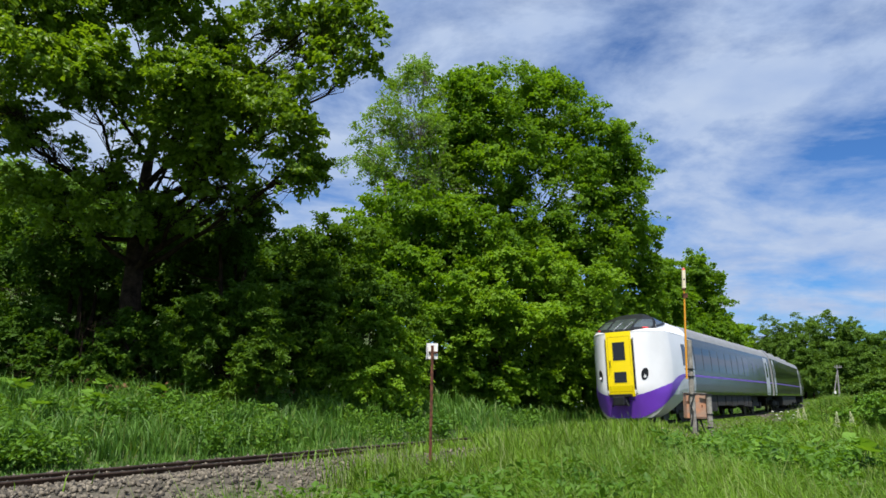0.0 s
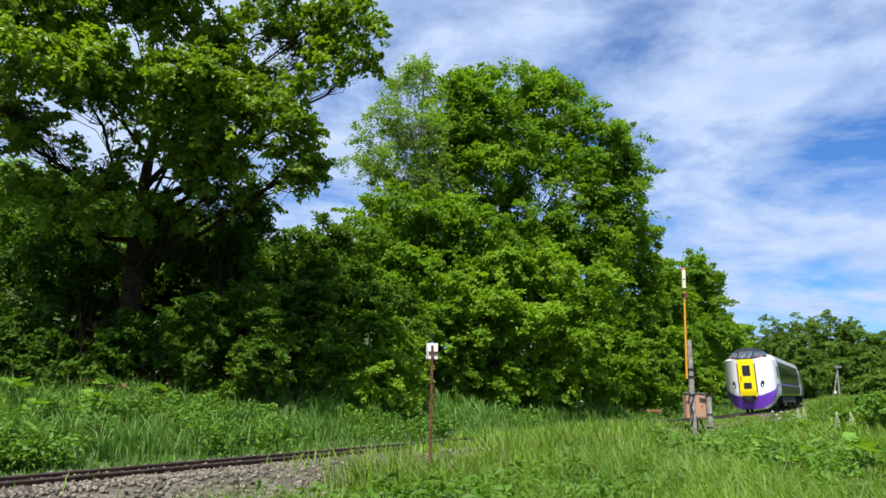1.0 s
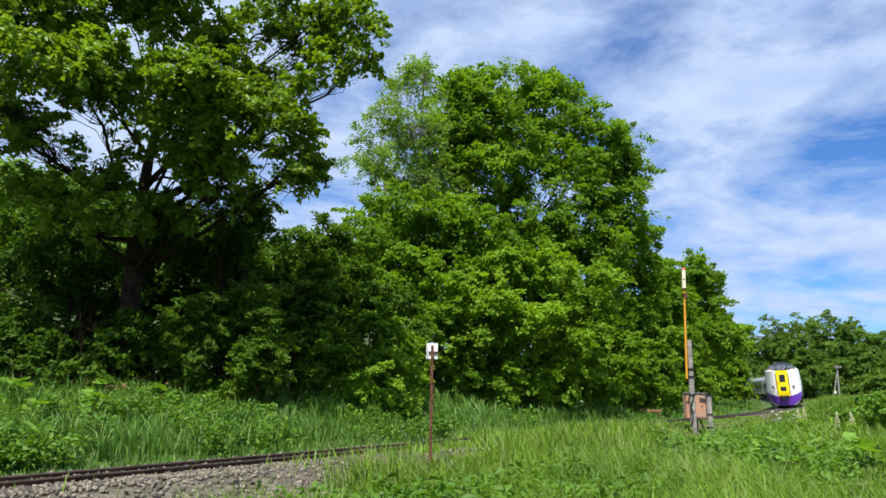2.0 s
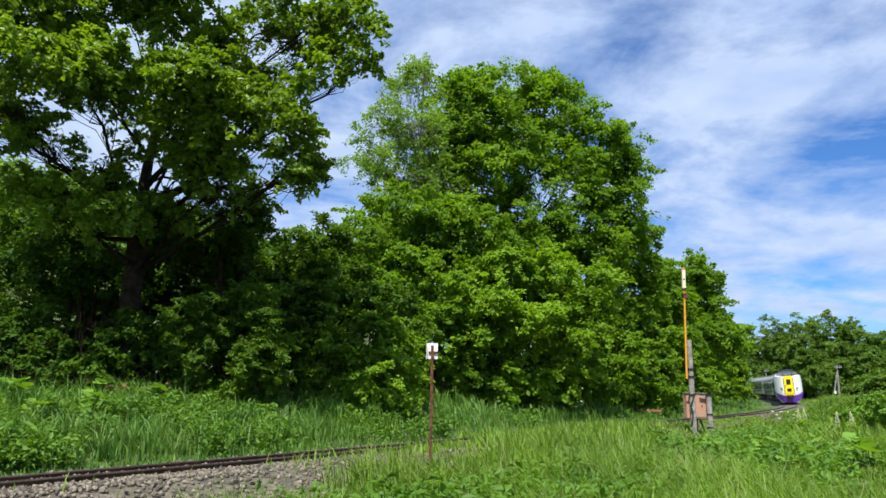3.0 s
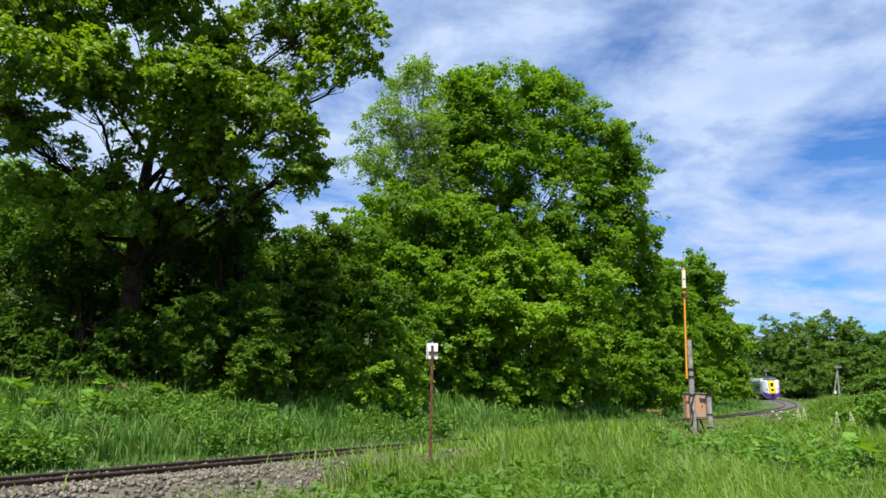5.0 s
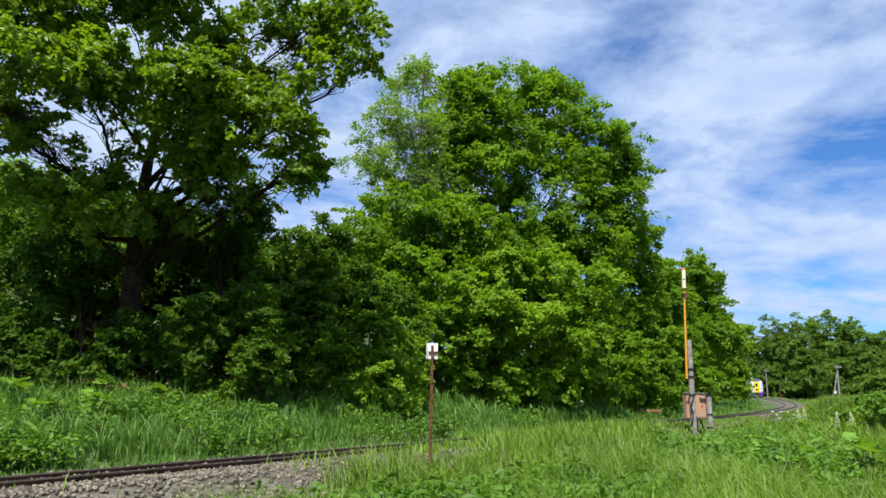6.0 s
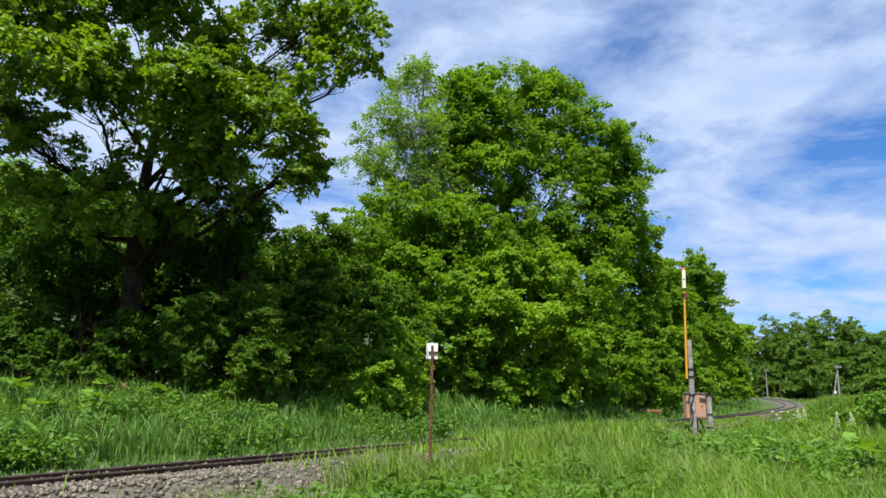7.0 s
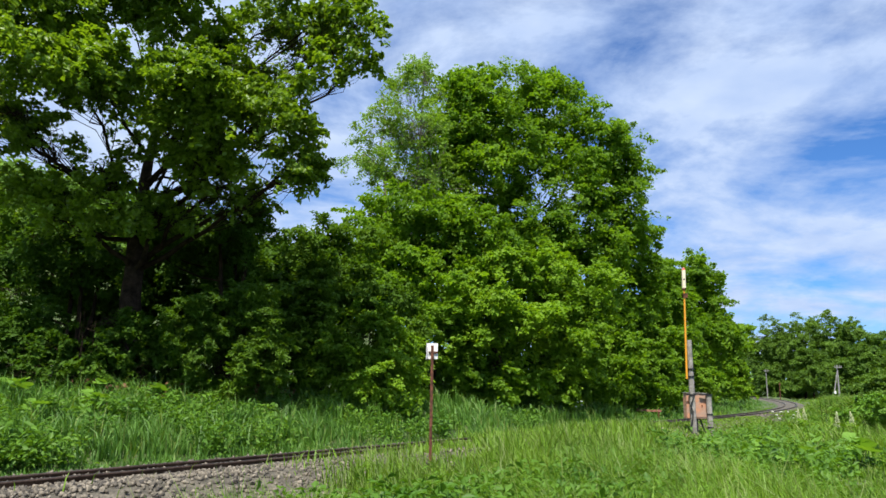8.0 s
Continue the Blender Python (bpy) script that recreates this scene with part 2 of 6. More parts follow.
def build_ground():
    xs, ys = sinh_axis(-2500, 2500, 14, 215), sinh_axis(-1500, 3000, 14, 215) + 14
    gx, gy = np.meshgrid(xs, ys)
    gz = ground_z(gx, gy)
    v = np.stack([gx, gy, gz], -1).reshape(-1, 3)
    w = len(xs)
    i = (np.arange(len(ys) - 1)[:, None] * w + np.arange(w - 1)).ravel()
    q = np.stack([i, i + 1, i + w + 1, i + w], 1)
    ob = new("ground", arrays_mesh("ground", v, q, M_SOIL, True))
    tagged(ob, "green overgrown ground rising to a wooded hill", "ground", kind="structure")
    # the stone bed
    ss = np.arange(-55, 300, 0.5)
    ns = np.array([-3.2, -2.75, -2.3, -1.8, -0.9, 0, 0.9, 1.8, 2.3, 2.75, 3.2])
    up = np.array([-0.5, -0.34, -0.24, -0.095, -0.085, -0.085, -0.085, -0.095, -0.24, -0.34, -0.5])
    slim = np.interp(ss, [10, 28], [1.0, 0.66])
    v = np.stack([on_line(ss, a * slim, b) for a, b in zip(ns, up)], 1).reshape(-1, 3)
    v[:, 2] += waves(v[:, 0] * 3, v[:, 1] * 3) * 0.012
    w = len(ns)
    i = (np.arange(len(ss) - 1)[:, None] * w + np.arange(w - 1)).ravel()
    q = np.stack([i, i + 1, i + w + 1, i + w], 1)
    ob = new("ballast_bed", arrays_mesh("ballast_bed", v, q, M_BALLAST, True))
    tagged(ob, "grey crushed stone bed under the track", "ballast", kind="structure")


build_ground()


def sweep(profile, ss, n0):
    """A closed profile (offset, up) carried along the line."""
    rows = [on_line(ss, n0 + a, b) for a, b in profile]
    v = np.stack(rows, 1).reshape(-1, 3)
    w = len(profile)
    i = (np.arange(len(ss) - 1)[:, None] * w + np.arange(w)).ravel()
    j = (np.arange(len(ss) - 1)[:, None] * w + (np.arange(w) + 1) % w).ravel()
    return v, np.stack([i, j, j + w, i + w], 1)


def build_track():
    track = thing("railway_track", Matrix(), "rusty single narrow-gauge railway track on stone ballast", "railway track", kind="structure")
    ss = np.arange(-55, 300, 0.75)
    foot = [(-0.061, -0.150), (-0.061, -0.138), (-0.012, -0.122), (-0.008, -0.040), (-0.031, -0.030), (-0.032, -0.004),
            (0.032, -0.004), (0.031, -0.030), (0.008, -0.040), (0.012, -0.122), (0.061, -0.138), (0.061, -0.150)]
    head = [(-0.030, -0.0038), (-0.024, 0.001), (0.024, 0.001), (0.030, -0.0038)]
    for n0 in (0.565, -0.565):
        r = part("rail", arrays_mesh("rail", *sweep(foot, ss, n0), M_RAIL), None, track, "rust-brown steel rail")
        part("running_surface", arrays_mesh("running_surface", *sweep(head, ss, n0), M_RAILTOP), None, r, "worn steel running surface")
    bm = bmesh.new()
    box(bm, 0, 0, 0, 2.0, 0.2, 0.14, 0.012)
    me = bpy.data.meshes.new("sleeper")
    bm.to_mesh(me); bm.free()
    me.materials.append(M_SLEEPER)
    for k in range(190):
        s = -24 + k * 0.62
        ob = new("sleeper", me)
        ob.parent = track
        p = on_line(s, 0, -0.222)
        ob.matrix_basis = pose(p[0], p[1], p[2], 0, -math.degrees(math.atan(CANT)), -math.degrees(float(np.interp(s, LINE_S, LINE_A))))


build_track()


# ---- foliage ----
def leaf_arrays(rng, centres, normals, length, width, fold=0.25):
    """Folded diamond leaves at the centres, facing roughly along the normals."""
    n = len(centres)
    d = rng.normal(size=(n, 3))
    nn = normals / np.linalg.norm(normals, axis=1, keepdims=True)
    d -= nn * (d * nn).sum(1, keepdims=True)
    d /= np.linalg.norm(d, axis=1, keepdims=True) + 1e-9
    e = np.cross(nn, d)
    sz = rng.uniform(0.65, 1.35, (n, 1))
    L, Wd = length * sz, width * sz
    base = centres - d * L * 0.5
    tip = centres + d * L * 0.5 - nn * L * 0.12
    up = nn * Wd * fold
    left = centres - d * L * 0.05 + e * Wd * 0.5 + up
    right = centres - d * L * 0.05 - e * Wd * 0.5 + up
    v = np.stack([base, left, tip, right], 1).reshape(-1, 3)
    i = np.arange(n)[:, None] * 4
    t = np.concatenate([i + np.array([[0, 2, 1]]), i + np.array([[0, 3, 2]])], 1).reshape(-1, 3)
    return v, t


def clump_points(rng, lobes, clumps, leaves, clump_r, flat=0.45, shell=0.55, per=5):
    """Leaf places and normals. Each lobe (x, y, z, rx, ry, rz, and how dense it is) carries boughs in its outer shell, and every bough carries
    leafy shoots that point up and out."""
    pts, nrm, mids = [], [], []
    area = np.array([(l[3] * l[4] + l[3] * l[5] + l[4] * l[5]) * (l[6] if len(l) > 6 else 1.0) for l in lobes])
    share = np.maximum(4, np.round(clumps * area / area.sum())).astype(int)
    for lobe, k in zip(lobes, share):
        c, r = np.array(lobe[:3]), np.array(lobe[3:6])
        nb = max(3, k // per)
        ub = rng.normal(size=(nb, 3))
        ub[:, 2] = ub[:, 2] * 0.9 + 0.12
        ub /= np.linalg.norm(ub, axis=1, keepdims=True)
        rad = (shell + (1 - shell) * rng.random((nb, 1)) ** 0.7) * rng.uniform(0.62, 1.2, (nb, 1))
        bough = c + ub * r * rad * 0.92
        size = min(1.6 * r.mean() / math.sqrt(nb), 0.42 * r.mean(), clump_r * 2.6) * rng.uniform(0.5, 1.6, nb)
        which = rng.integers(0, nb, k)
        u = rng.normal(size=(k, 3)) + ub[which] * 0.6 + np.array([0, 0, 0.18])
        u /= np.linalg.norm(u, axis=1, keepdims=True)
        mid = bough[which] + u * size[which][:, None] * np.array([1, 1, 0.8]) * rng.uniform(0.35, 1.15, (k, 1))
        mids.append(mid)
        m = rng.poisson(leaves * rng.uniform(0.35, 1.6, k))
        idx = np.repeat(np.arange(k), m)
        # every spray is a leafy shoot that points outwards, tapers and hangs at its tip
        w = u * 0.65 + ub[which] * 0.45 + rng.normal(size=(k, 3)) * 0.5
        w /= np.linalg.norm(w, axis=1, keepdims=True)
        run = clump_r * rng.uniform(0.9, 2.3, k)
        along = rng.random(len(idx)) ** 0.75
        side = rng.normal(size=(len(idx), 3)) * np.array([1, 1, max(0.5, flat)])
        off = w[idx] * (run[idx] * (along - 0.4))[:, None] + side * (clump_r * 0.34 * (1.1 - 0.7 * along))[:, None]
        off[:, 2] -= 0.28 * run[idx] * along ** 2
        pts.append(mid[idx] + off)
        nrm.append(u[idx] * 0.45 + np.array([0, 0, 0.6]) + rng.normal(size=(len(idx), 3)) * 0.45)
    return np.concatenate(pts), np.concatenate(nrm), mids


def tube_arrays(path, radii, seg=7):
    path, radii = np.asarray(path, float), np.asarray(radii, float)
    t = np.gradient(path, axis=0)
    t /= np.linalg.norm(t, axis=1, keepdims=True) + 1e-9
    ref = np.where(np.abs(t[:, 2:3]) > 0.9, np.array([[1.0, 0, 0]]), np.array([[0, 0, 1.0]]))
    a = np.cross(t, ref); a /= np.linalg.norm(a, axis=1, keepdims=True) + 1e-9
    b = np.cross(t, a)
    th = np.linspace(0, 2 * math.pi, seg, endpoint=False)
    v = path[:, None] + radii[:, None, None] * (np.cos(th)[None, :, None] * a[:, None] + np.sin(th)[None, :, None] * b[:, None])
    i = (np.arange(len(path) - 1)[:, None] * seg + np.arange(seg)).ravel()
    j = (np.arange(len(path) - 1)[:, None] * seg + (np.arange(seg) + 1) % seg).ravel()
    return v.reshape(-1, 3), np.stack([i, j, j + seg, i + seg], 1)


def join_arrays(parts):
    vs, fs, k = [], [], 0
    for v, f in parts:
        vs.append(v); fs.append(f + k); k += len(v)
    return np.concatenate(vs), np.concatenate(fs)


def wiggle(rng, a, b, count, amp):
    a, b = np.asarray(a, float), np.asarray(b, float)
    t = np.linspace(0, 1, count)[:, None]
    off = np.cumsum(rng.normal(size=(count, 3)), 0) * amp
    off -= off[0] + (off[-1] - off[0]) * t
    return a + (b - a) * t + off


def plant_tree(name, label, category, x, y, lobes, seed, leaf, mat, clumps, leaves, clump_r, trunk_r, bark=None, lean=(0, 0), twigs=2, stems=1, flat=0.45, shell=0.55, group="", top=None, per=5, limb_r=0.45):
    """A tree or shrub: tapered stems, a limb into every lobe, twigs into the sprays, and a leafy crown.
    The lobes are in metres, aside of the foot of the tree and at their height in the world."""
    rng = np.random.default_rng(seed)
    z0 = float(ground_z(np.array([x]), np.array([y]))[0]) - 0.05
    tree = thing(name, pose(x, y, z0), label, category, group)
    lobes = [(l[0], l[1], l[2] - z0, *l[3:]) for l in lobes]
    high = max(l[2] + l[5] * 0.4 for l in lobes) if top is None else top
    pts, nrm, mids = clump_points(rng, lobes, clumps, leaves, clump_r, flat, shell, per)
    keep = pts[:, 2] > 0.05
    v, t = leaf_arrays(rng, pts[keep], nrm[keep], leaf[0], leaf[1])
    parts = []
    for k in range(stems):
        ang = k * 2.4 + seed
        spread = 0.0 if stems == 1 else 0.35
        f = np.array([math.cos(ang) * spread * 0.4, math.sin(ang) * spread * 0.4, 0])
        e = np.array([lean[0] + math.cos(ang) * spread * high * 0.4, lean[1] + math.sin(ang) * spread * high * 0.4, high])
        path = wiggle(rng, f, e, 12, 0.035 * high / 6)
        rr = trunk_r * (1 - np.linspace(0, 1, 12) * 0.88) / math.sqrt(stems)
        rr[0] *= 1.35
        parts.append(tube_arrays(path, rr, 9))
        for l, ms in zip(lobes, mids):
            if stems > 1 and rng.random() < 0.4:
                continue
            c = np.array(l[:3])
            h = np.clip(c[2] - 0.35 * np.hypot(*(c[:2] - path[6, :2])) - 0.3 * l[5], 0.25 * high, 0.9 * high)
            i = int(np.clip(round(h / high * 11), 1, 10))
            r0 = rr[i] * limb_r
            limb = wiggle(rng, path[i], c, 7, 0.16)
            parts.append(tube_arrays(limb, r0 * (1 - np.linspace(0, 1, 7) * 0.75), 6))
            for m in ms[:: max(1, len(ms) // max(1, int(twigs * 6)))]:
                j = rng.integers(3, 7)
                parts.append(tube_arrays(wiggle(rng, limb[j], m, 7, 0.13), np.maximum(0.006, r0 * 0.2) * (1 - np.linspace(0, 1, 7) * 0.8), 4))
    part("trunk", arrays_mesh("trunk", *join_arrays(parts), bark or M_BARK, True), None, tree, "bark-covered trunk and limbs")
    part("crown", arrays_mesh("crown", v, t, mat), None, tree, "leafy crown")
    return tree
# ---- the wood behind the line ----
plant_tree("oak_tree", "tall broad oak with dark spreading leafy branches", "tree", -9.70, 21.50, [
    (-1.49, -4.48, 10.73, 2.16, 2.16, 0.93),
    (1.47, -3.25, 11.67, 2.44, 2.2, 0.89, 0.6),
    (4.89, -3.22, 11.53, 1.95, 1.95, 0.81, 0.5),
    (6.55, -4.34, 9.99, 0.93, 0.93, 0.62, 0.5),
    (0.32, -5.13, 8.83, 2.41, 2.2, 0.8),
    (2.91, -4.62, 8.83, 1.95, 1.95, 0.75),
    (5.04, -4.45, 7.94, 1.2, 1.2, 0.6),
    (5.48, -3.77, 7.08, 1, 1, 0.59),
    (-1.9, -3.39, 7.9, 1.4, 1.4, 0.6, 0.55),
    (2.3, -3.43, 7.91, 1.4, 1.4, 0.63, 0.6),
    (-2.28, -2.63, 6.45, 1.3, 1.3, 0.5, 0.55),
    (2.2, -2.11, 10.7, 2.4, 2.2, 0.68, 0.35),
    (3.2, -2.67, 6.55, 1.3, 1.3, 0.5, 0.6),
    (-0.18, -2.74, 6.9, 1.6, 1.6, 0.6, 0.42),
    (3.0, -3.33, 7.3, 1.5, 1.3, 0.63, 0.8),
    (-1.4, -2.03, 5.8, 2, 2, 0.5, 0.45),
    (1.27, -2.05, 5.9, 1.6, 1.6, 0.4, 0.55),
    (5.77, -3.24, 6.93, 0.63, 0.63, 0.44),
    (-2.56, -3.84, 10.03, 0.95, 0.95, 0.95),
    (7.3, -4.5, 10.84, 0.69, 0.69, 0.62, 0.7),
    (0.2, 0.8, 9.6, 1.7, 1.2, 1.0, 0.4),
    (2.0, 0.8, 8.5, 1.5, 1.2, 0.7, 0.4),
    (7.3, -4.4, 9.75, 0.6, 0.6, 0.5, 0.6),
    (6.7, -4.0, 11.9, 0.9, 0.9, 0.6, 0.6),
    (5.6, -4.17, 9.2, 0.77, 0.77, 0.4, 0.5),
    (4.1, -3.39, 9.7, 1.2, 1.2, 0.6, 0.6),
    (5.87, -3.55, 11.16, 0.98, 0.98, 0.65, 0.5),
    (-1.86, -4.45, 7.96, 1.05, 1.05, 0.75, 0.5),
    (0.22, -4.34, 12.6, 4.12, 2.2, 1.11),
    (-3.79, -3.62, 8.91, 1.74, 1.74, 1.9, 0.45),
], 11, (0.155, 0.10), L_OAK, 2250, 46, 0.38, 0.42, twigs=4, flat=0.6, shell=0.2, top=11.0, per=4, limb_r=0.34)
# both maples wear L_DARK, so their shade is partly in the leaf colour
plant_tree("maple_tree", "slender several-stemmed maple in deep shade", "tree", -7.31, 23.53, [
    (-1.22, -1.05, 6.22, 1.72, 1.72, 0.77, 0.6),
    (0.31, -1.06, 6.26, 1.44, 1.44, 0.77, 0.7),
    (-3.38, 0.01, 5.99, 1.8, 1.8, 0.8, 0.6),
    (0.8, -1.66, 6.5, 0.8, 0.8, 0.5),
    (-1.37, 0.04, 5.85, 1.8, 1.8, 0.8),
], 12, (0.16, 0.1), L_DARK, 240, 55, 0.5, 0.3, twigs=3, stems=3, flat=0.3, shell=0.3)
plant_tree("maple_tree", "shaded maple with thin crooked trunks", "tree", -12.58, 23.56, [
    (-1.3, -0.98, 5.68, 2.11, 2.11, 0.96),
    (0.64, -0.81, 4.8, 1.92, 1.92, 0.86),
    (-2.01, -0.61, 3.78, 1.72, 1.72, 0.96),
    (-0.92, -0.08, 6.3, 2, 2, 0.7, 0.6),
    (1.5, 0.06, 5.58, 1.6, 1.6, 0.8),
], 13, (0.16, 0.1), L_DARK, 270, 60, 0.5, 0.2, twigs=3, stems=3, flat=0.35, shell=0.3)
plant_tree("shrub", "dense rounded dark green elder bush at the wood edge", "shrub", -5.89, 19.74, [
    (0.1, -0.4, 2.94, 1.45, 1.3, 1.21),
    (-0.94, -0.5, 2.42, 1.27, 1.15, 1.27),
    (0.77, -0.25, 2.17, 0.88, 0.8, 1.21),
    (-0.18, -0.61, 1.43, 1.49, 1.34, 0.78),
    (-1.83, -0.04, 1.62, 0.97, 0.87, 0.97),
    (1, -0.29, 1.31, 0.8, 0.72, 0.64),
], 14, (0.15, 0.05), L_DEEP, 520, 66, 0.3, 0.09, stems=4, twigs=1, flat=0.4, shell=0.5)
plant_tree("shrub", "bright green leafy bush at the wood edge", "shrub", -2.40, 23.1, [
    (-0.25, -0.33, 2.65, 1.47, 1.32, 1.27),
    (0.79, -0.7, 1.9, 1.15, 1.04, 0.96),
    (-0.93, -0.69, 1.85, 1.25, 1.12, 1.05),
    (0.09, -1.09, 1.31, 1.69, 1.52, 0.71),
    (-1.59, 0.25, 2.25, 1, 0.9, 1.4),
], 15, (0.134, 0.087), L_LIGHT, 560, 66, 0.4, 0.12, stems=4, twigs=1, flat=0.4, shell=0.5)
# inner trees and undergrowth: canopy shade is painted in through the L_DARK leaf colour
plant_tree("maple_tree", "tree deep inside the wood, shade put into its leaf colour", "tree", -16.12, 27.66, [
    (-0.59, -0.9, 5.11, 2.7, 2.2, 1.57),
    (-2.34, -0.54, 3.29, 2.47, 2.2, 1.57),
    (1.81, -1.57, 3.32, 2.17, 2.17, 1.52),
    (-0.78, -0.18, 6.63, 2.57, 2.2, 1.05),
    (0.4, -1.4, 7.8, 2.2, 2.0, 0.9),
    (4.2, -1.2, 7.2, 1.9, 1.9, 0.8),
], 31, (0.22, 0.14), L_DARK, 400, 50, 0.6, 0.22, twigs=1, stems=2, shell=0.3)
plant_tree("maple_tree", "tree deep inside the wood, shade put into its leaf colour", "tree", -12.07, 27.64, [
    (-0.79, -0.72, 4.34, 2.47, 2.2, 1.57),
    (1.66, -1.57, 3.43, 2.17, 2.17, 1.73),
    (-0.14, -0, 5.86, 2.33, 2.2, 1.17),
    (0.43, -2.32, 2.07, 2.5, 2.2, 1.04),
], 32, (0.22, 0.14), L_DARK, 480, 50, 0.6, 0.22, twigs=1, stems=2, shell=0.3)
plant_tree("maple_tree", "tree deep inside the wood, shade put into its leaf colour", "tree", -8.02, 27.62, [
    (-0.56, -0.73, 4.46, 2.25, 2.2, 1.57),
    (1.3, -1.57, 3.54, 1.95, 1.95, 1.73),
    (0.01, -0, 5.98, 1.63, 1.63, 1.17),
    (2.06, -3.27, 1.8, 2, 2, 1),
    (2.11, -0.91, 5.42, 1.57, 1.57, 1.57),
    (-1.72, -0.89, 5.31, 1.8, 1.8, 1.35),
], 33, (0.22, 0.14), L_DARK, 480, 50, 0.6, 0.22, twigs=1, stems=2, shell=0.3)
plant_tree("shrub", "low undergrowth below tall trees, shade put into its leaf colour", "shrub", -9.60, 18.85, [
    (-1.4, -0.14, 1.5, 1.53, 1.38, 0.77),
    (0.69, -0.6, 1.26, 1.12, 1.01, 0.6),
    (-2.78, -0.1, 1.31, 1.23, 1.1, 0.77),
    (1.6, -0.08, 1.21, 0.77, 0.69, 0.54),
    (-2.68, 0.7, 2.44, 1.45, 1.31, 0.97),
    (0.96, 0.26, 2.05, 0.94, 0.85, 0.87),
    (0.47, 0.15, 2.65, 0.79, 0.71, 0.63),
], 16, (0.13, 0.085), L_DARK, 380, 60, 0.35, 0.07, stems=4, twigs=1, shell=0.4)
plant_tree("ash_tree", "mid-green young tree behind the bushes", "tree", -4.51, 25.56, [
    (-0.15, -0.95, 5.76, 1.35, 1.35, 1.04),
    (1.18, -1.12, 6.35, 0.9, 0.9, 0.75),
    (0.24, -1.13, 6.3, 0.75, 0.75, 0.6),
    (-0.72, -1.67, 4.18, 1.4, 1.4, 1.4),
    (0.87, -1.75, 4.62, 1.6, 1.6, 1.2),
    (0.31, -2.37, 2.58, 1.34, 1.34, 1.15),
    (2.78, -1.0, 3.6, 1.15, 1.15, 1.15),
], 17, (0.15, 0.095), L_DEEP, 640, 66, 0.48, 0.2, twigs=1, stems=2, shell=0.45)
plant_tree("broadleaf_tree", "large round-crowned broadleaf tree, dense deep green", "tree", 3.53, 41.85, [
    (0.13, -3.88, 15.62, 3.67, 2.2, 2.83),
    (2.22, -3.27, 17.72, 2.73, 2.2, 2.05),
    (5.03, -2.83, 15.45, 2.73, 2.2, 2.56),
    (6.47, -2.32, 12.81, 2.39, 2.2, 2.39),
    (7.56, -1.93, 10.83, 1.88, 1.88, 1.71),
    (-2.24, -4.12, 16.86, 2.67, 2.2, 2),
    (-1.51, -4.33, 12.67, 3.9, 2.2, 2.6),
    (2.74, -4.23, 12.15, 3.57, 2.2, 2.92),
    (-4.15, -3.54, 13.86, 2.33, 2.2, 2.67),
    (3.38, -4.16, 9.2, 3.53, 2.2, 2.57),
    (0.22, -2.58, 19.43, 2.1, 2.1, 0.88),
    (-3.1, -3.4, 18.4, 1.71, 1.71, 1.54),
    (3.37, -2.6, 19.52, 1.4, 1.4, 0.88),
    (8.25, -1.87, 10.51, 1.2, 1.2, 1.2),
], 18, (0.223, 0.141), L_MID, 1600, 58, 0.82, 0.49, twigs=1, shell=0.55)
plant_tree("poplar_tree", "tall pale green airy tree with thin upright limbs", "tree", -1.85, 36.77, [
    (-0.63, -3.08, 16.67, 1.65, 1.65, 1.5),
    (0.53, -2.74, 17.52, 1.67, 1.67, 1.06),
    (-1.46, -2.62, 14.29, 1.8, 1.8, 1.8),
    (0.38, -3.58, 13.98, 1.75, 1.75, 1.75),
    (-2.26, -2.81, 12.64, 1.33, 1.33, 1.33),
    (1.04, -3.08, 11.43, 2.04, 2.04, 1.6),
    (-1.01, -3.13, 11.65, 1.75, 1.75, 1.31),
    (-1.6, -2.9, 10.1, 1.5, 1.5, 1.2),
], 19, (0.16, 0.09), L_PALE, 380, 40, 0.62, 0.38, twigs=7, stems=3, shell=0.2, flat=0.6, limb_r=0.6, bark=M_BARK_PALE)
plant_tree("ash_tree", "mid-green tree with layered sprays", "tree", -0.44, 32.68, [
    (-0.23, -1.47, 8.47, 2.4, 2.2, 1.47),
    (1.92, -1.38, 8, 2.13, 2.13, 1.33),
    (-1.72, -2.19, 6.93, 1.81, 1.81, 1.42),
    (0.63, -3, 5.83, 2.25, 2.2, 1.5),
    (-0.54, -3.71, 4.22, 1.93, 1.93, 1.45),
    (-1.85, -2.84, 5.02, 1.25, 1.25, 1.25),
    (-2.7, -0.5, 8.6, 1.7, 1.7, 1.3, 0.8),
    (-1.6, -0.4, 6.9, 1.6, 1.4, 1.3, 0.9),
], 26, (0.178, 0.119), L_MID, 880, 62, 0.57, 0.28, twigs=1, stems=2, shell=0.45)
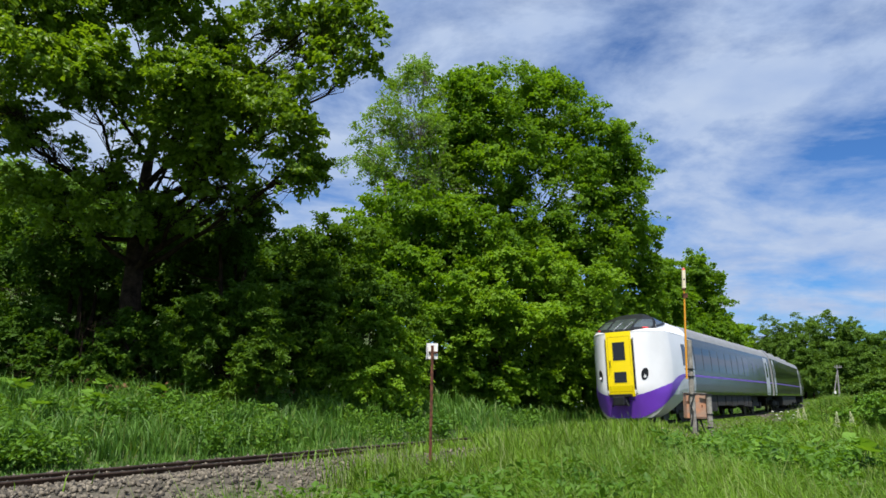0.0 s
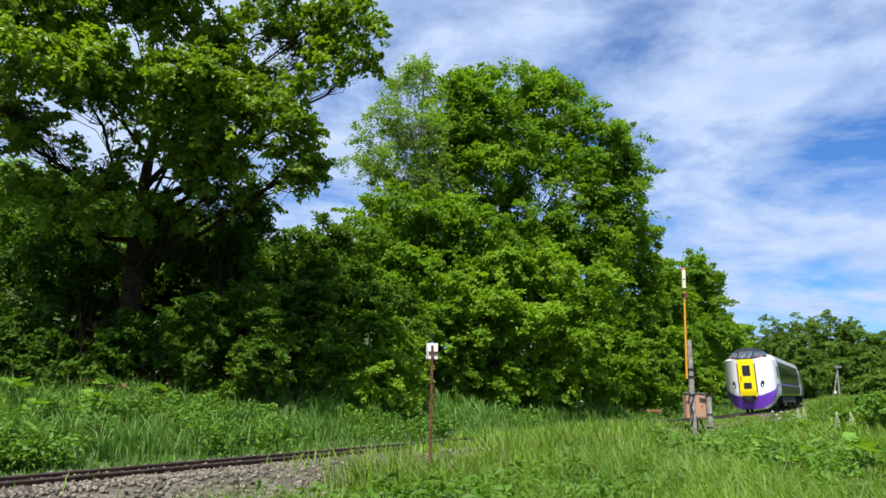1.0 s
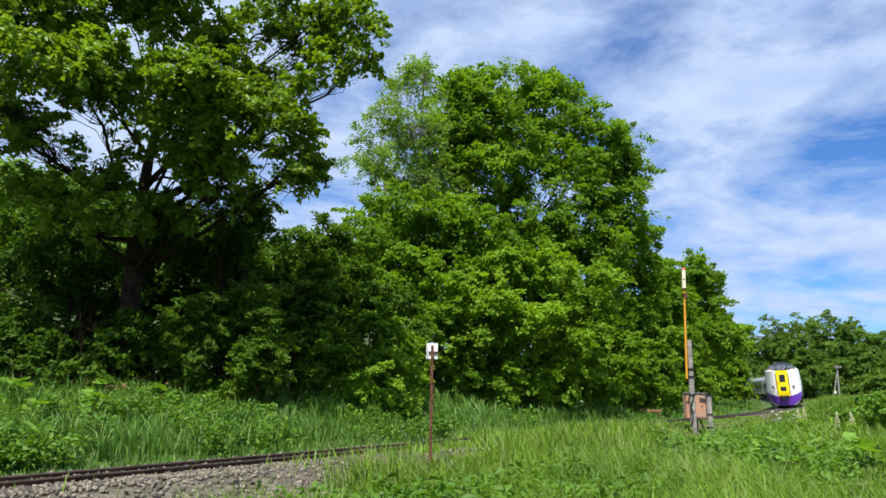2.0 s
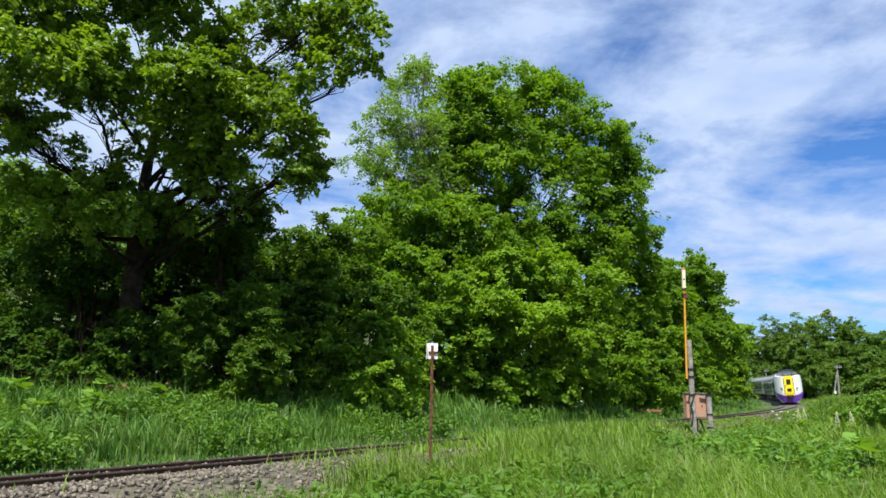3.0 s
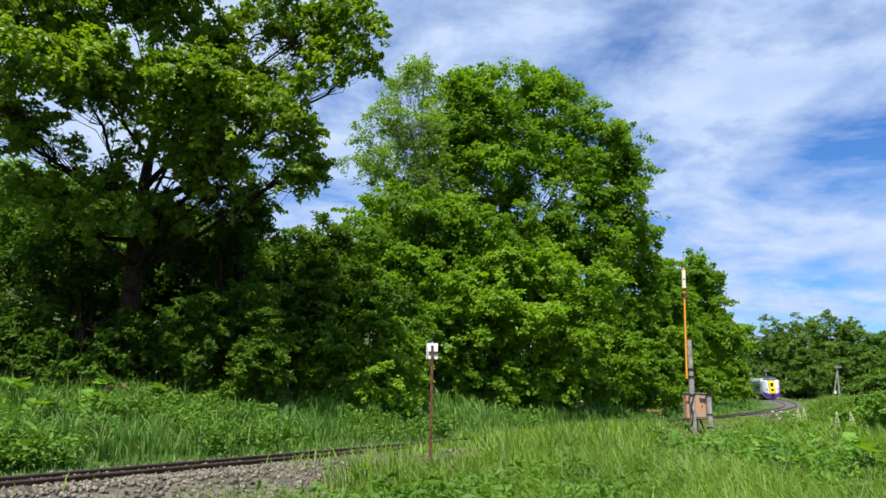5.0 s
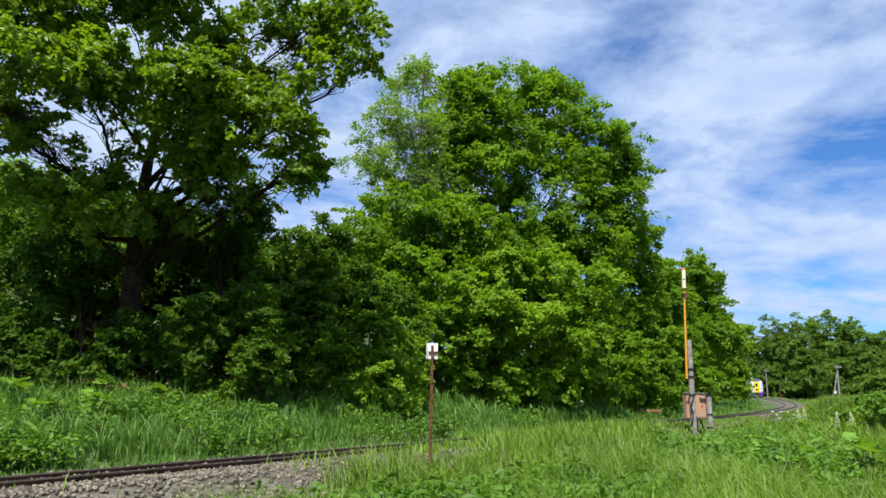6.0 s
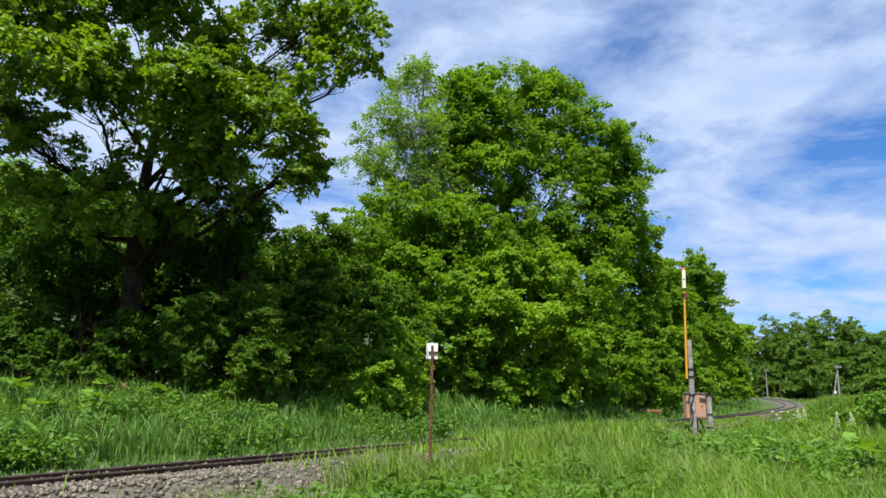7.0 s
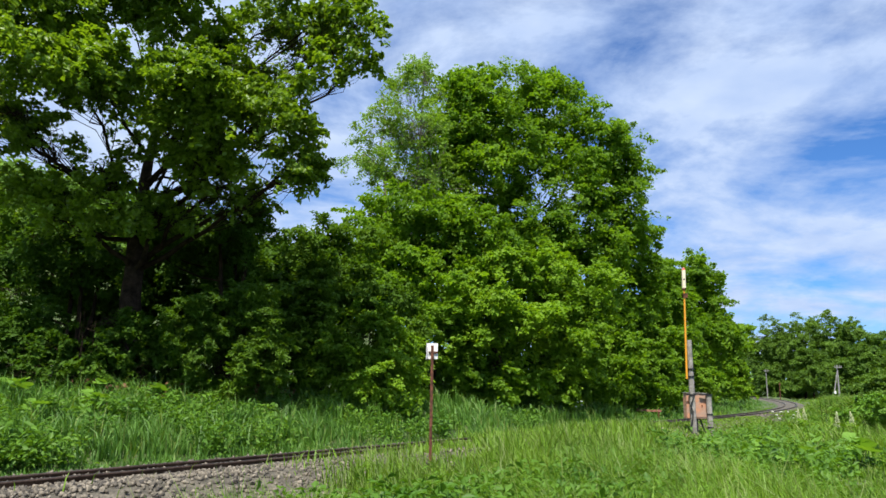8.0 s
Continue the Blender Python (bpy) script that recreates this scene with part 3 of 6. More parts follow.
plant_tree("linden_tree", "sunlit yellow-green tree with layered sprays", "tree", 2.93, 31.64, [
    (-0.42, -1.03, 6.3, 2.2, 2.2, 1.42),
    (-1.25, -2.63, 4.06, 2.17, 2.17, 1.45),
    (1.18, -2.56, 3.66, 1.93, 1.93, 1.33),
    (1.59, -1.44, 5.78, 2.03, 2.03, 1.53),
    (-1.96, -2.95, 3.06, 1.66, 1.66, 1.07),
    (3.7, 0.4, 5.9, 1.7, 1.7, 1.5),
    (3.5, 0.0, 3.7, 1.7, 1.7, 1.3),
    (2.2, -0.4, 2.2, 1.4, 1.4, 1.0),
], 20, (0.179, 0.119), L_LIGHT, 960, 62, 0.57, 0.29, twigs=1, stems=2, shell=0.45)
plant_tree("shrub", "dark leafy undergrowth under a sunlit tree", "shrub", 2.58, 30.62, [
    (-2.29, -1.19, 1.89, 1.81, 1.63, 1.21),
    (-0.1, -1.11, 1.48, 2.17, 1.96, 0.87),
    (2.24, -0.07, 1.35, 1.88, 1.69, 0.8),
    (4.93, 3.01, 1.23, 1.93, 1.73, 0.77),
    (-3.71, -2.24, 2.06, 1.17, 1.05, 1.17),
], 21, (0.225, 0.138), L_MID, 260, 60, 0.5, 0.1, stems=4, twigs=1, shell=0.4)
plant_tree("linden_tree", "mid-green layered tree reaching over the grass", "tree", 8.61, 40.80, [
    (-0.54, -0.54, 9.06, 2.56, 2.2, 2.05),
    (0.66, -1.08, 6.62, 2.33, 2.2, 2.33),
    (-1.66, -2.82, 5.06, 2.38, 2.2, 1.9),
    (0.83, -3.1, 3.7, 1.79, 1.79, 1.7),
    (-0.31, -3.9, 2.2, 1.9, 1.9, 1.3),
    (3.19, 2.16, 5.67, 2.15, 2.15, 2.51),
    (3.38, 2.6, 8.64, 2.2, 2.2, 1.83),
], 22, (0.228, 0.145), L_MID, 950, 66, 0.69, 0.3, twigs=1, stems=2, shell=0.5)
plant_tree("alder_tree", "mid-green tree beside the line", "tree", 16.18, 50.97, [
    (-0.42, -1.35, 8.07, 2.5, 2.2, 2.5),
    (-0.23, -1.72, 4.74, 2.45, 2.2, 2.45),
    (-1.98, -3.28, 2.26, 2.35, 2.2, 1.76),
    (1.84, -0.25, 2.41, 2.08, 2.08, 1.88),
], 23, (0.257, 0.162), L_MID, 520, 62, 0.74, 0.27, twigs=1, stems=2, shell=0.5)
plant_tree("alder_tree", "tall mid-green tree beside the curve of the line", "tree", 22.41, 61.15, [
    (-1.05, -1.9, 10.97, 2.5, 2.2, 1.9),
    (0.76, -1.53, 9.05, 2.25, 2.2, 2.5),
    (1.2, -1.97, 6.05, 2.21, 2.2, 2.7),
    (-1.13, -2.96, 5.92, 2.42, 2.2, 2.9),
    (-0.2, -2.32, 2.64, 1.6, 1.6, 1.9),
    (-1.63, -0.42, 8.6, 2.03, 2.03, 2.54),
], 24, (0.3, 0.183), L_MID, 560, 62, 0.91, 0.31, twigs=1, stems=2, shell=0.5)
plant_tree("shrub", "leafy undergrowth along the wood edge", "shrub", 15.55, 50.97, [
    (-1.55, -1.09, 1.48, 2.04, 1.84, 1.06),
    (0.83, -0, 1.13, 2.08, 1.87, 0.83),
    (4.99, 5.06, 1.28, 2.06, 1.86, 1.1),
    (8.3, 10.18, 1.0, 1.3, 1.3, 0.7),
    (-2.35, -0.38, 3.08, 2.08, 1.87, 2.08),
], 36, (0.224, 0.145), L_OAK, 330, 60, 0.53, 0.08, stems=3, twigs=1, shell=0.3)
plant_tree("shrub", "sunlit leafy bushes below the wood edge", "shrub", 11.2, 38.9, [
    (0.0, 0.0, 1.5, 1.5, 1.3, 1.1),
    (-1.8, -1.8, 1.1, 1.2, 1.1, 0.7),
    (1.4, 1.8, 2.4, 1.5, 1.3, 1.3),
    (2.6, 4.0, 1.4, 1.4, 1.3, 1.1),
], 59, (0.21, 0.13), L_MID, 360, 60, 0.5, 0.08, stems=4, twigs=1, shell=0.4)
plant_tree("bramble_bush", "low leafy bramble mound in the verge", "shrub", 15.37, 27.49, [
    (-0.28, -1.85, 0.44, 0.5, 0.45, 0.17),
    (0.76, -1.4, 0.74, 0.38, 0.34, 0.26),
    (0.28, -2.91, 0.63, 0.52, 0.47, 0.28),
    (0.23, -3.97, 0.86, 0.77, 0.69, 0.38),
    (1.59, 0.09, 0.97, 0.49, 0.45, 0.2),
], 34, (0.11, 0.075), L_BROAD, 330, 60, 0.28, 0.03, stems=3, twigs=1, shell=0.3)
# two more inner trees whose shade is put into the leaf colour
plant_tree("maple_tree", "tree deep inside the wood, shade put into its leaf colour", "tree", 4.94, 48.99, [
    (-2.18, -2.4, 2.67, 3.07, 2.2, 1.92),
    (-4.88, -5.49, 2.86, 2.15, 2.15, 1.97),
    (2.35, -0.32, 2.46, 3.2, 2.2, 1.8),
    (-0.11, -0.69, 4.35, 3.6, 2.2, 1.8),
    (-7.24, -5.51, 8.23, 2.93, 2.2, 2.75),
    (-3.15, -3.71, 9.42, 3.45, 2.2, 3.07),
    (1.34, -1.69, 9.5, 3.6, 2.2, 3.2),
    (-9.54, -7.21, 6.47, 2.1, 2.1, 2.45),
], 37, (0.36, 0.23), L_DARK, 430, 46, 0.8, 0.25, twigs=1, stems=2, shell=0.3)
plant_tree("maple_tree", "tree deep inside the wood, shade put into its leaf colour", "tree", 13.22, 57.11, [
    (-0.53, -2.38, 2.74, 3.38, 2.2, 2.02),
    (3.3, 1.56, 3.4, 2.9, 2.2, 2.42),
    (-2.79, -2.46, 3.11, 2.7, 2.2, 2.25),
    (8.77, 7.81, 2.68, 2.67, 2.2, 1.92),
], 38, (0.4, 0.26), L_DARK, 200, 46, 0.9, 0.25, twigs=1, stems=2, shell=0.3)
plant_tree("alder_tree", "small tree hiding the bend of the line", "tree", 31.34, 75.39, [
    (-0.15, -0.94, 6.09, 1.73, 1.73, 2.59),
    (0.25, -0.47, 3.69, 1.75, 1.75, 2.34),
    (-1.79, -2.32, 2.7, 2.1, 2.1, 1.68),
    (1.47, -0.3, 8.03, 0.88, 0.88, 1.12),
    (1.0, 0.68, 2.9, 0.85, 0.85, 1.25),
    (0.3, -0.07, 1.63, 1.45, 1.45, 1.2),
    (1.9, 1.03, 1.0, 0.8, 0.75, 0.5),
    (-1.75, -2.03, 1.23, 1.8, 1.8, 0.96),
], 25, (0.33, 0.198), L_LIGHT, 380, 62, 0.92, 0.26, twigs=1, stems=2, shell=0.4)
plant_tree("distant_tree", "dark green broadleaf tree beyond the bend", "tree", 84.28, 181.30, [
    (-0.39, -2.46, 14.1, 4.36, 2.2, 5.87),
    (-3.4, -1.79, 10.65, 3.74, 2.2, 5.38),
    (2.84, -1.73, 10.35, 3.74, 2.2, 5.87),
    (-1.57, -4.01, 6.33, 5.51, 2.2, 4.33),
], 40, (0.36, 0.24), L_FAR, 420, 60, 1.1, 0.3, twigs=0.5, group="trees beyond the bend", shell=0.12)
plant_tree("distant_tree", "dark green broadleaf tree beyond the bend", "tree", 87.17, 175.16, [
    (-0.41, -2.62, 15.06, 4.21, 2.2, 5.85),
    (-3.32, -1.95, 11.63, 3.61, 2.2, 5.36),
    (2.72, -1.89, 11.33, 3.61, 2.2, 5.85),
    (-1.69, -4.17, 7.31, 5.32, 2.2, 4.31),
], 41, (0.36, 0.24), L_FAR, 420, 60, 1.1, 0.3, twigs=0.5, group="trees beyond the bend", shell=0.12)
plant_tree("distant_tree", "dark green broadleaf tree beyond the bend", "tree", 89.12, 168.00, [
    (-0.42, -2.65, 15.39, 4.43, 2.2, 5.94),
    (-3.47, -1.97, 11.9, 3.79, 2.2, 5.45),
    (2.86, -1.91, 11.6, 3.79, 2.2, 5.94),
    (-1.8, -4.18, 7.51, 5.59, 2.2, 4.37),
], 42, (0.36, 0.24), L_FAR, 420, 60, 1.1, 0.3, twigs=0.5, group="trees beyond the bend", shell=0.12)
plant_tree("distant_tree", "dark green broadleaf tree beyond the bend", "tree", 89.53, 157.78, [
    (-0.38, -2.44, 14.46, 4.16, 2.2, 5.58),
    (-3.25, -1.8, 11.18, 3.56, 2.2, 5.12),
    (2.7, -1.75, 10.89, 3.56, 2.2, 5.58),
    (-1.89, -4.06, 7.04, 5.24, 2.2, 4.1),
], 43, (0.36, 0.24), L_FAR, 420, 60, 1.1, 0.3, twigs=0.5, group="trees beyond the bend", shell=0.12)
plant_tree("distant_tree", "dark green broadleaf tree beyond the bend", "tree", 85.53, 142.49, [
    (-0.33, -2.09, 12.71, 3.76, 2.2, 5.18),
    (-2.92, -1.5, 9.67, 3.22, 2.2, 4.75),
    (2.46, -1.44, 9.4, 3.22, 2.2, 5.18),
    (-1.95, -3.81, 5.84, 4.73, 2.2, 3.8),
], 44, (0.36, 0.24), L_FAR, 420, 60, 1.1, 0.3, twigs=0.5, group="trees beyond the bend", shell=0.12)
plant_tree("distant_tree", "dark green broadleaf tree beyond the bend", "tree", 79.21, 124.14, [
    (-0.23, -1.49, 9.71, 3.27, 2.2, 4.03),
    (-2.5, -1.03, 7.34, 2.81, 2.2, 3.69),
    (2.18, -0.99, 7.14, 2.81, 2.2, 4.03),
    (-2.02, -3.51, 4.37, 4.11, 2.2, 2.95),
], 45, (0.36, 0.24), L_FAR, 420, 60, 1.1, 0.3, twigs=0.5, group="trees beyond the bend", shell=0.12)
plant_tree("distant_tree", "dark green broadleaf tree beyond the bend", "tree", 77.75, 113.94, [
    (-0.21, -1.35, 9.06, 3.27, 2.2, 4.14),
    (-2.47, -0.88, 6.62, 2.8, 2.2, 3.8),
    (2.2, -0.84, 6.42, 2.8, 2.2, 4.14),
    (-2.13, -3.34, 3.58, 4.09, 2.2, 3.02),
], 46, (0.36, 0.24), L_FAR, 420, 60, 1.1, 0.3, twigs=0.5, group="trees beyond the bend", shell=0.12)
plant_tree("distant_tree", "leafy tree on the near side of the line", "tree", 52.69, 83.44, [
    (-0.02, -0.13, 2.44, 2.2, 2.2, 1.64),
    (-1.56, 0.06, 1.46, 1.89, 1.89, 1.5),
    (1.58, 0.07, 1.42, 1.89, 1.89, 1.64),
    (-1.88, -2.78, 0.33, 2.73, 2.2, 1.19),
], 47, (0.32, 0.2), L_FAR, 230, 46, 0.8, 0.3, twigs=0.5, group="trees beyond the bend", shell=0.12)
plant_tree("distant_tree", "leafy tree on the near side of the line", "tree", 48.48, 73.25, [
    (-0.06, -0.35, 3.61, 2.1, 2.1, 2.16),
    (-1.52, -0.11, 2.33, 1.8, 1.8, 1.98),
    (1.49, -0.09, 2.24, 1.8, 1.8, 2.16),
    (-1.99, -2.87, 0.8, 2.59, 2.2, 1.55),
], 48, (0.32, 0.2), L_FAR, 230, 46, 0.8, 0.3, twigs=0.5, group="trees beyond the bend", shell=0.12)
plant_tree("shrub", "tall dense dark green bush near the bend", "shrub", 49.2, 74.5, [
    (0.0, 0.0, 2.4, 2.4, 2.2, 2.0),
    (2.4, 0.8, 4.0, 2.2, 2.0, 2.2),
    (-1.9, -0.3, 1.2, 1.8, 1.7, 1.2),
    (3.6, 0.4, 2.0, 2.4, 2.0, 2.0),
], 58, (0.26, 0.16), L_FAR, 420, 56, 0.7, 0.14, stems=4, twigs=1, shell=0.4)
plant_tree("distant_tree", "dark green broadleaf tree beyond the bend", "tree", 82.89, 152.71, [
    (-0.18, -1.13, 7.58, 4.02, 2.2, 3.75),
    (-2.99, -0.7, 5.35, 3.45, 2.2, 3.44),
    (2.77, -0.67, 5.21, 3.45, 2.2, 3.75),
    (-1.69, -3.23, 2.65, 5.07, 2.2, 2.76),
], 49, (0.36, 0.24), L_FAR, 420, 60, 1.1, 0.3, twigs=0.5, group="trees beyond the bend", shell=0.12)
plant_tree("distant_tree", "dark green broadleaf tree beyond the bend", "tree", 82.94, 168.03, [
    (-0.14, -0.89, 6.14, 4.43, 2.2, 3.3),
    (-3.24, -0.51, 4.16, 3.79, 2.2, 3.02),
    (3.09, -0.49, 4.08, 3.79, 2.2, 3.3),
    (-1.52, -3.11, 1.82, 5.59, 2.2, 2.43),
], 50, (0.36, 0.24), L_FAR, 420, 60, 1.1, 0.3, twigs=0.5, group="trees beyond the bend", shell=0.12)
plant_tree("distant_tree", "dark green broadleaf tree beyond the bend", "tree", 78.34, 132.31, [
    (-0.12, -0.77, 5.87, 3.49, 2.2, 3.25),
    (-2.56, -0.4, 3.94, 2.99, 2.2, 2.98),
    (2.43, -0.38, 3.82, 2.99, 2.2, 3.25),
    (-1.8, -3, 1.61, 4.38, 2.2, 2.38),
], 51, (0.36, 0.24), L_FAR, 420, 60, 1.1, 0.3, twigs=0.5, group="trees beyond the bend", shell=0.12)
plant_tree("distant_tree", "dark green broadleaf tree beyond the bend", "tree", 84.48, 183.34, [
    (-0.04, -0.26, 2.74, 6.3, 2.2, 2.34),
    (-4.5, 0.03, 1.27, 5.4, 2.2, 2.15),
    (4.5, 0.01, 1.34, 5.4, 2.2, 2.34),
    (-1.36, -2.73, -0.29, 7.96, 2.2, 1.73),
], 52, (0.36, 0.24), L_FAR, 420, 60, 1.1, 0.3, twigs=0.5, group="trees beyond the bend", shell=0.12)
plant_tree("distant_tree", "dark green broadleaf tree beyond the bend", "tree", 75.27, 179.31, [
    (-0.05, -0.29, 2.7, 6.16, 2.2, 2.64),
    (-4.4, 0.03, 1.06, 5.28, 2.2, 2.42),
    (4.4, 0.02, 1.1, 5.28, 2.2, 2.64),
    (-1.22, -2.69, -0.72, 7.79, 2.2, 1.95),
], 53, (0.36, 0.24), L_FAR, 420, 60, 1.1, 0.3, twigs=0.5, group="trees beyond the bend", shell=0.12)
plant_tree("distant_tree", "dark green broadleaf tree beyond the bend", "tree", 91.11, 173.09, [
    (-0.02, -0.15, 2.52, 5.95, 2.2, 1.87),
    (-4.24, 0.08, 1.33, 5.1, 2.2, 1.71),
    (4.26, 0.06, 1.42, 5.1, 2.2, 1.87),
    (-1.56, -2.74, 0.1, 7.51, 2.2, 1.38),
], 54, (0.36, 0.24), L_FAR, 420, 60, 1.1, 0.3, twigs=0.5, group="trees beyond the bend", shell=0.12)

# ---- hill wood, grass and weeds ----
def build_hill_wood():
    rng = np.random.default_rng(5)
    n = 1700
    s = rng.uniform(-110, 80, n)
    off = rng.uniform(60, 128, n)
    p = on_line(np.clip(s, -58, 300), 0)
    a = np.interp(s, LINE_S, LINE_A)
    x = p[:, 0] - off * np.cos(a) + np.minimum(s + 58, 0) * np.sin(a)
    y = p[:, 1] + off * np.sin(a) + np.minimum(s + 58, 0) * np.cos(a)
    # more wood closes the valley beyond the bend
    k = 700
    x = np.concatenate([x, rng.uniform(55, 230, k)])
    y = np.concatenate([y, rng.uniform(215, 270, k)])
    n += k
    z = ground_z(x, y)
    z[-k:] += rng.uniform(0, 10, k)
    r = rng.uniform(2.6, 4.8, n)
    m = 34
    u = rng.normal(size=(n * m, 3)); u[:, 2] = np.abs(u[:, 2])
    u /= np.linalg.norm(u, axis=1, keepdims=True)
    c = np.repeat(np.stack([x, y, z + r * 0.6], 1), m, 0) + u * np.repeat(r, m)[:, None] * rng.uniform(0.75, 1.1, (n * m, 1))
    nr = u + rng.normal(size=u.shape) * 0.4
    ob = new("hill_wood", arrays_mesh("hill_wood", *leaf_arrays(rng, c, nr, 1.0, 0.7), L_FAR))
    tagged(ob, "green wooded hillside seen through gaps between trees", "woodland", kind="stuff")


def scatter(rng, count, near, far, tan_lo, tan_hi):
    d = np.exp(rng.uniform(math.log(near), math.log(far), count))
    return d * rng.uniform(tan_lo, tan_hi, count), d


def blade_arrays(rng, x, y, z, hgt, wid):
    """Bent blades of grass, each a tapering strip of three faces."""
    n = len(x)
    th = rng.uniform(0, 2 * math.pi, n)
    lean = rng.uniform(0.1, 0.75, n) * hgt
    wind = np.array([-0.10, 0.03])
    dx, dy = np.cos(th) * lean + wind[0] * hgt, np.sin(th) * lean + wind[1] * hgt
    ph = th + math.pi / 2 + rng.normal(size=n) * 0.5
    wx, wy = np.cos(ph) * wid / 2, np.sin(ph) * wid / 2
    b = np.stack([x, y, z], 1)
    side = np.stack([wx, wy, np.zeros(n)], 1)
    m = b + np.stack([dx * 0.35, dy * 0.35, hgt * 0.6], 1)
    t = b + np.stack([dx, dy, hgt * (1 - 0.25 * lean / hgt)], 1)
    v = np.stack([b - side, b + side, m - side * 0.8, m + side * 0.8, t], 1).reshape(-1, 3)
    i = np.arange(n)[:, None] * 5
    f = np.concatenate([i + np.array([[0, 1, 3]]), i + np.array([[0, 3, 2]]), i + np.array([[2, 3, 4]])], 1).reshape(-1, 3)
    return v, f


def patchy(x, y, k):
    return 0.5 + 0.5 * np.sin(x * k + 1.7 * np.sin(y * k * 0.7 + 1.0)) * np.cos(y * k * 0.9 + 1.3 * np.sin(x * k * 0.6))


BUTTERBURS = [(7.75, 16.6, 3, 0.2, 0.46), (6.45, 13.1, 2, 0.17, 0.42), (7.6, 14.3, 3, 0.18, 0.42), (9.2, 15.2, 5, 0.24, 0.48), (8.9, 16.4, 3, 0.2, 0.46),
              (7.0, 15.2, 2, 0.16, 0.42), (10.4, 17.4, 4, 0.22, 0.48), (6.9, 17.5, 3, 0.18, 0.44), (5.6, 15.0, 2, 0.15, 0.42), (8.6, 19.0, 3, 0.2, 0.46)]


def build_grass():
    rng = np.random.default_rng(8)
    # loose blades, tufts, and the verges towards the bend
    x1, y1 = scatter(rng, 80000, 3.8, 75, -0.74, 0.76)
    tx, ty = scatter(rng, 6500, 4.0, 60, -0.74, 0.76)
    per = 26
    spread = np.repeat(0.05 + 0.004 * np.hypot(tx, ty), per)
    x2 = np.repeat(tx, per) + rng.normal(size=len(tx) * per) * spread
    y2 = np.repeat(ty, per) + rng.normal(size=len(ty) * per) * spread
    boost = np.repeat(rng.uniform(0.7, 1.65, len(tx)), per)
    x3, y3 = scatter(rng, 52000, 26, 130, 0.2, 0.74)
    x, y = np.concatenate([x1, x2, x3]), np.concatenate([y1, y2, y3])
    boost = np.concatenate([np.full(len(x1), 0.85), boost, np.ones(len(x3))])
    # short growth round the box, up to the stone bed
    x4, y4 = scatter(rng, 34000, 15, 42, 0.22, 0.62)
    x, y = np.concatenate([x, x4]), np.concatenate([y, y4])
    boost = np.concatenate([boost, np.full(len(x4), 0.6)])
    # turf all round the standpoint
    ang, rad = rng.uniform(0, 2 * math.pi, 42000), 0.4 + 22 * rng.random(42000) ** 0.7
    x, y = np.concatenate([x, rad * np.sin(ang)]), np.concatenate([y, rad * np.cos(ang)])
    boost = np.concatenate([boost, np.full(42000, 0.75)])
    s, n = to_line(x, y)
    tall = patchy(x, y, 0.9)
    # near-side verge and far-side meadow; the stone bed stays bare but for stray tufts
    stray = patchy(x, y, 2.1) * np.clip((s + 17) / 10, 0, 1) + 0.7 * np.exp(-((s + 7.5) / 5.0) ** 2)
    near = (n < np.interp(s, [-22, -16.5, -14.5, -13.4, -11.5, -9.6, -8.6, 1, 4, 14, 18], [-3.55, -2.7, -2.0, -1.4, -0.8, -0.75, 1.2, 1.2, -1.0, -1.3, -1.75]) + rng.normal(size=len(n)) * 0.12) | ((n < -0.9) & (rng.random(len(n)) < stray * 0.9)) | ((np.abs(n) > 1.7) & (s > 16) & (rng.random(len(n)) < 0.8))
    meadow = (n > 2.3) & (n < 8.5 + 3 * rng.random(len(n)))
    keep = near | meadow
    x, y, s, n, tall, boost = x[keep], y[keep], s[keep], n[keep], tall[keep], boost[keep]
    z = ground_z(x, y)
    # beside the rails the blades stand on the stone bed
    bed_z = on_line(s, n, np.interp(np.abs(n), [0, 0.9, 1.8, 2.3, 2.75, 3.2], [-0.085, -0.085, -0.095, -0.24, -0.34, -0.5]))[:, 2]
    z = np.where((np.abs(n) < 3.1) & (s < 14), np.maximum(z, bed_z), z)
    d = np.hypot(x, y)
    hgt = (0.28 + 0.42 * tall) * rng.uniform(0.6, 1.25, len(x)) * boost
    hgt *= np.where(np.abs(n) < 3.2, np.where((n < -2.3) & (s > -17) & (s < -4), 0.9, np.where(s < -9, 0.42, 0.5)), 1.0)
    hgt *= np.where((n < -2.8) & (s > -15) & (s < -1) & (x < 4.6), 1.25, 1.0)
    # the trodden strip beside the verge is short
    strip = np.exp(-((n + 13.5 + 0.1 * s) / 2.2) ** 2) * (x > 3)
    hgt *= 1 - 0.6 * strip
    hgt *= 1 - 0.5 * np.clip((x - 4.2) / 1.2, 0, 1) * np.clip((19 - y) / 3, 0, 1)
    # a worn bare patch
    hgt *= np.where(((x - 7.7) / 0.9) ** 2 + ((y - 12.9) / 0.7) ** 2 < 1, 0.25, 1.0)
    hgt *= np.where((n < -1) & (n > -5.5) & (s > -2) & (s < 24), 0.6, 1.0)
    hgt *= np.where((np.abs(n) < 2.6) & (s > 24), 0.5, 1.0)
    hgt *= np.where((n > -2.6) & (n < 1.3) & (s > 0) & (s < 18), 0.45, 1.0)
    hgt *= np.where((n < -2.8) & (n > -9) & (s > 14) & (s < 46), np.where(s > 20, 1.75, 1.35), 1.0)
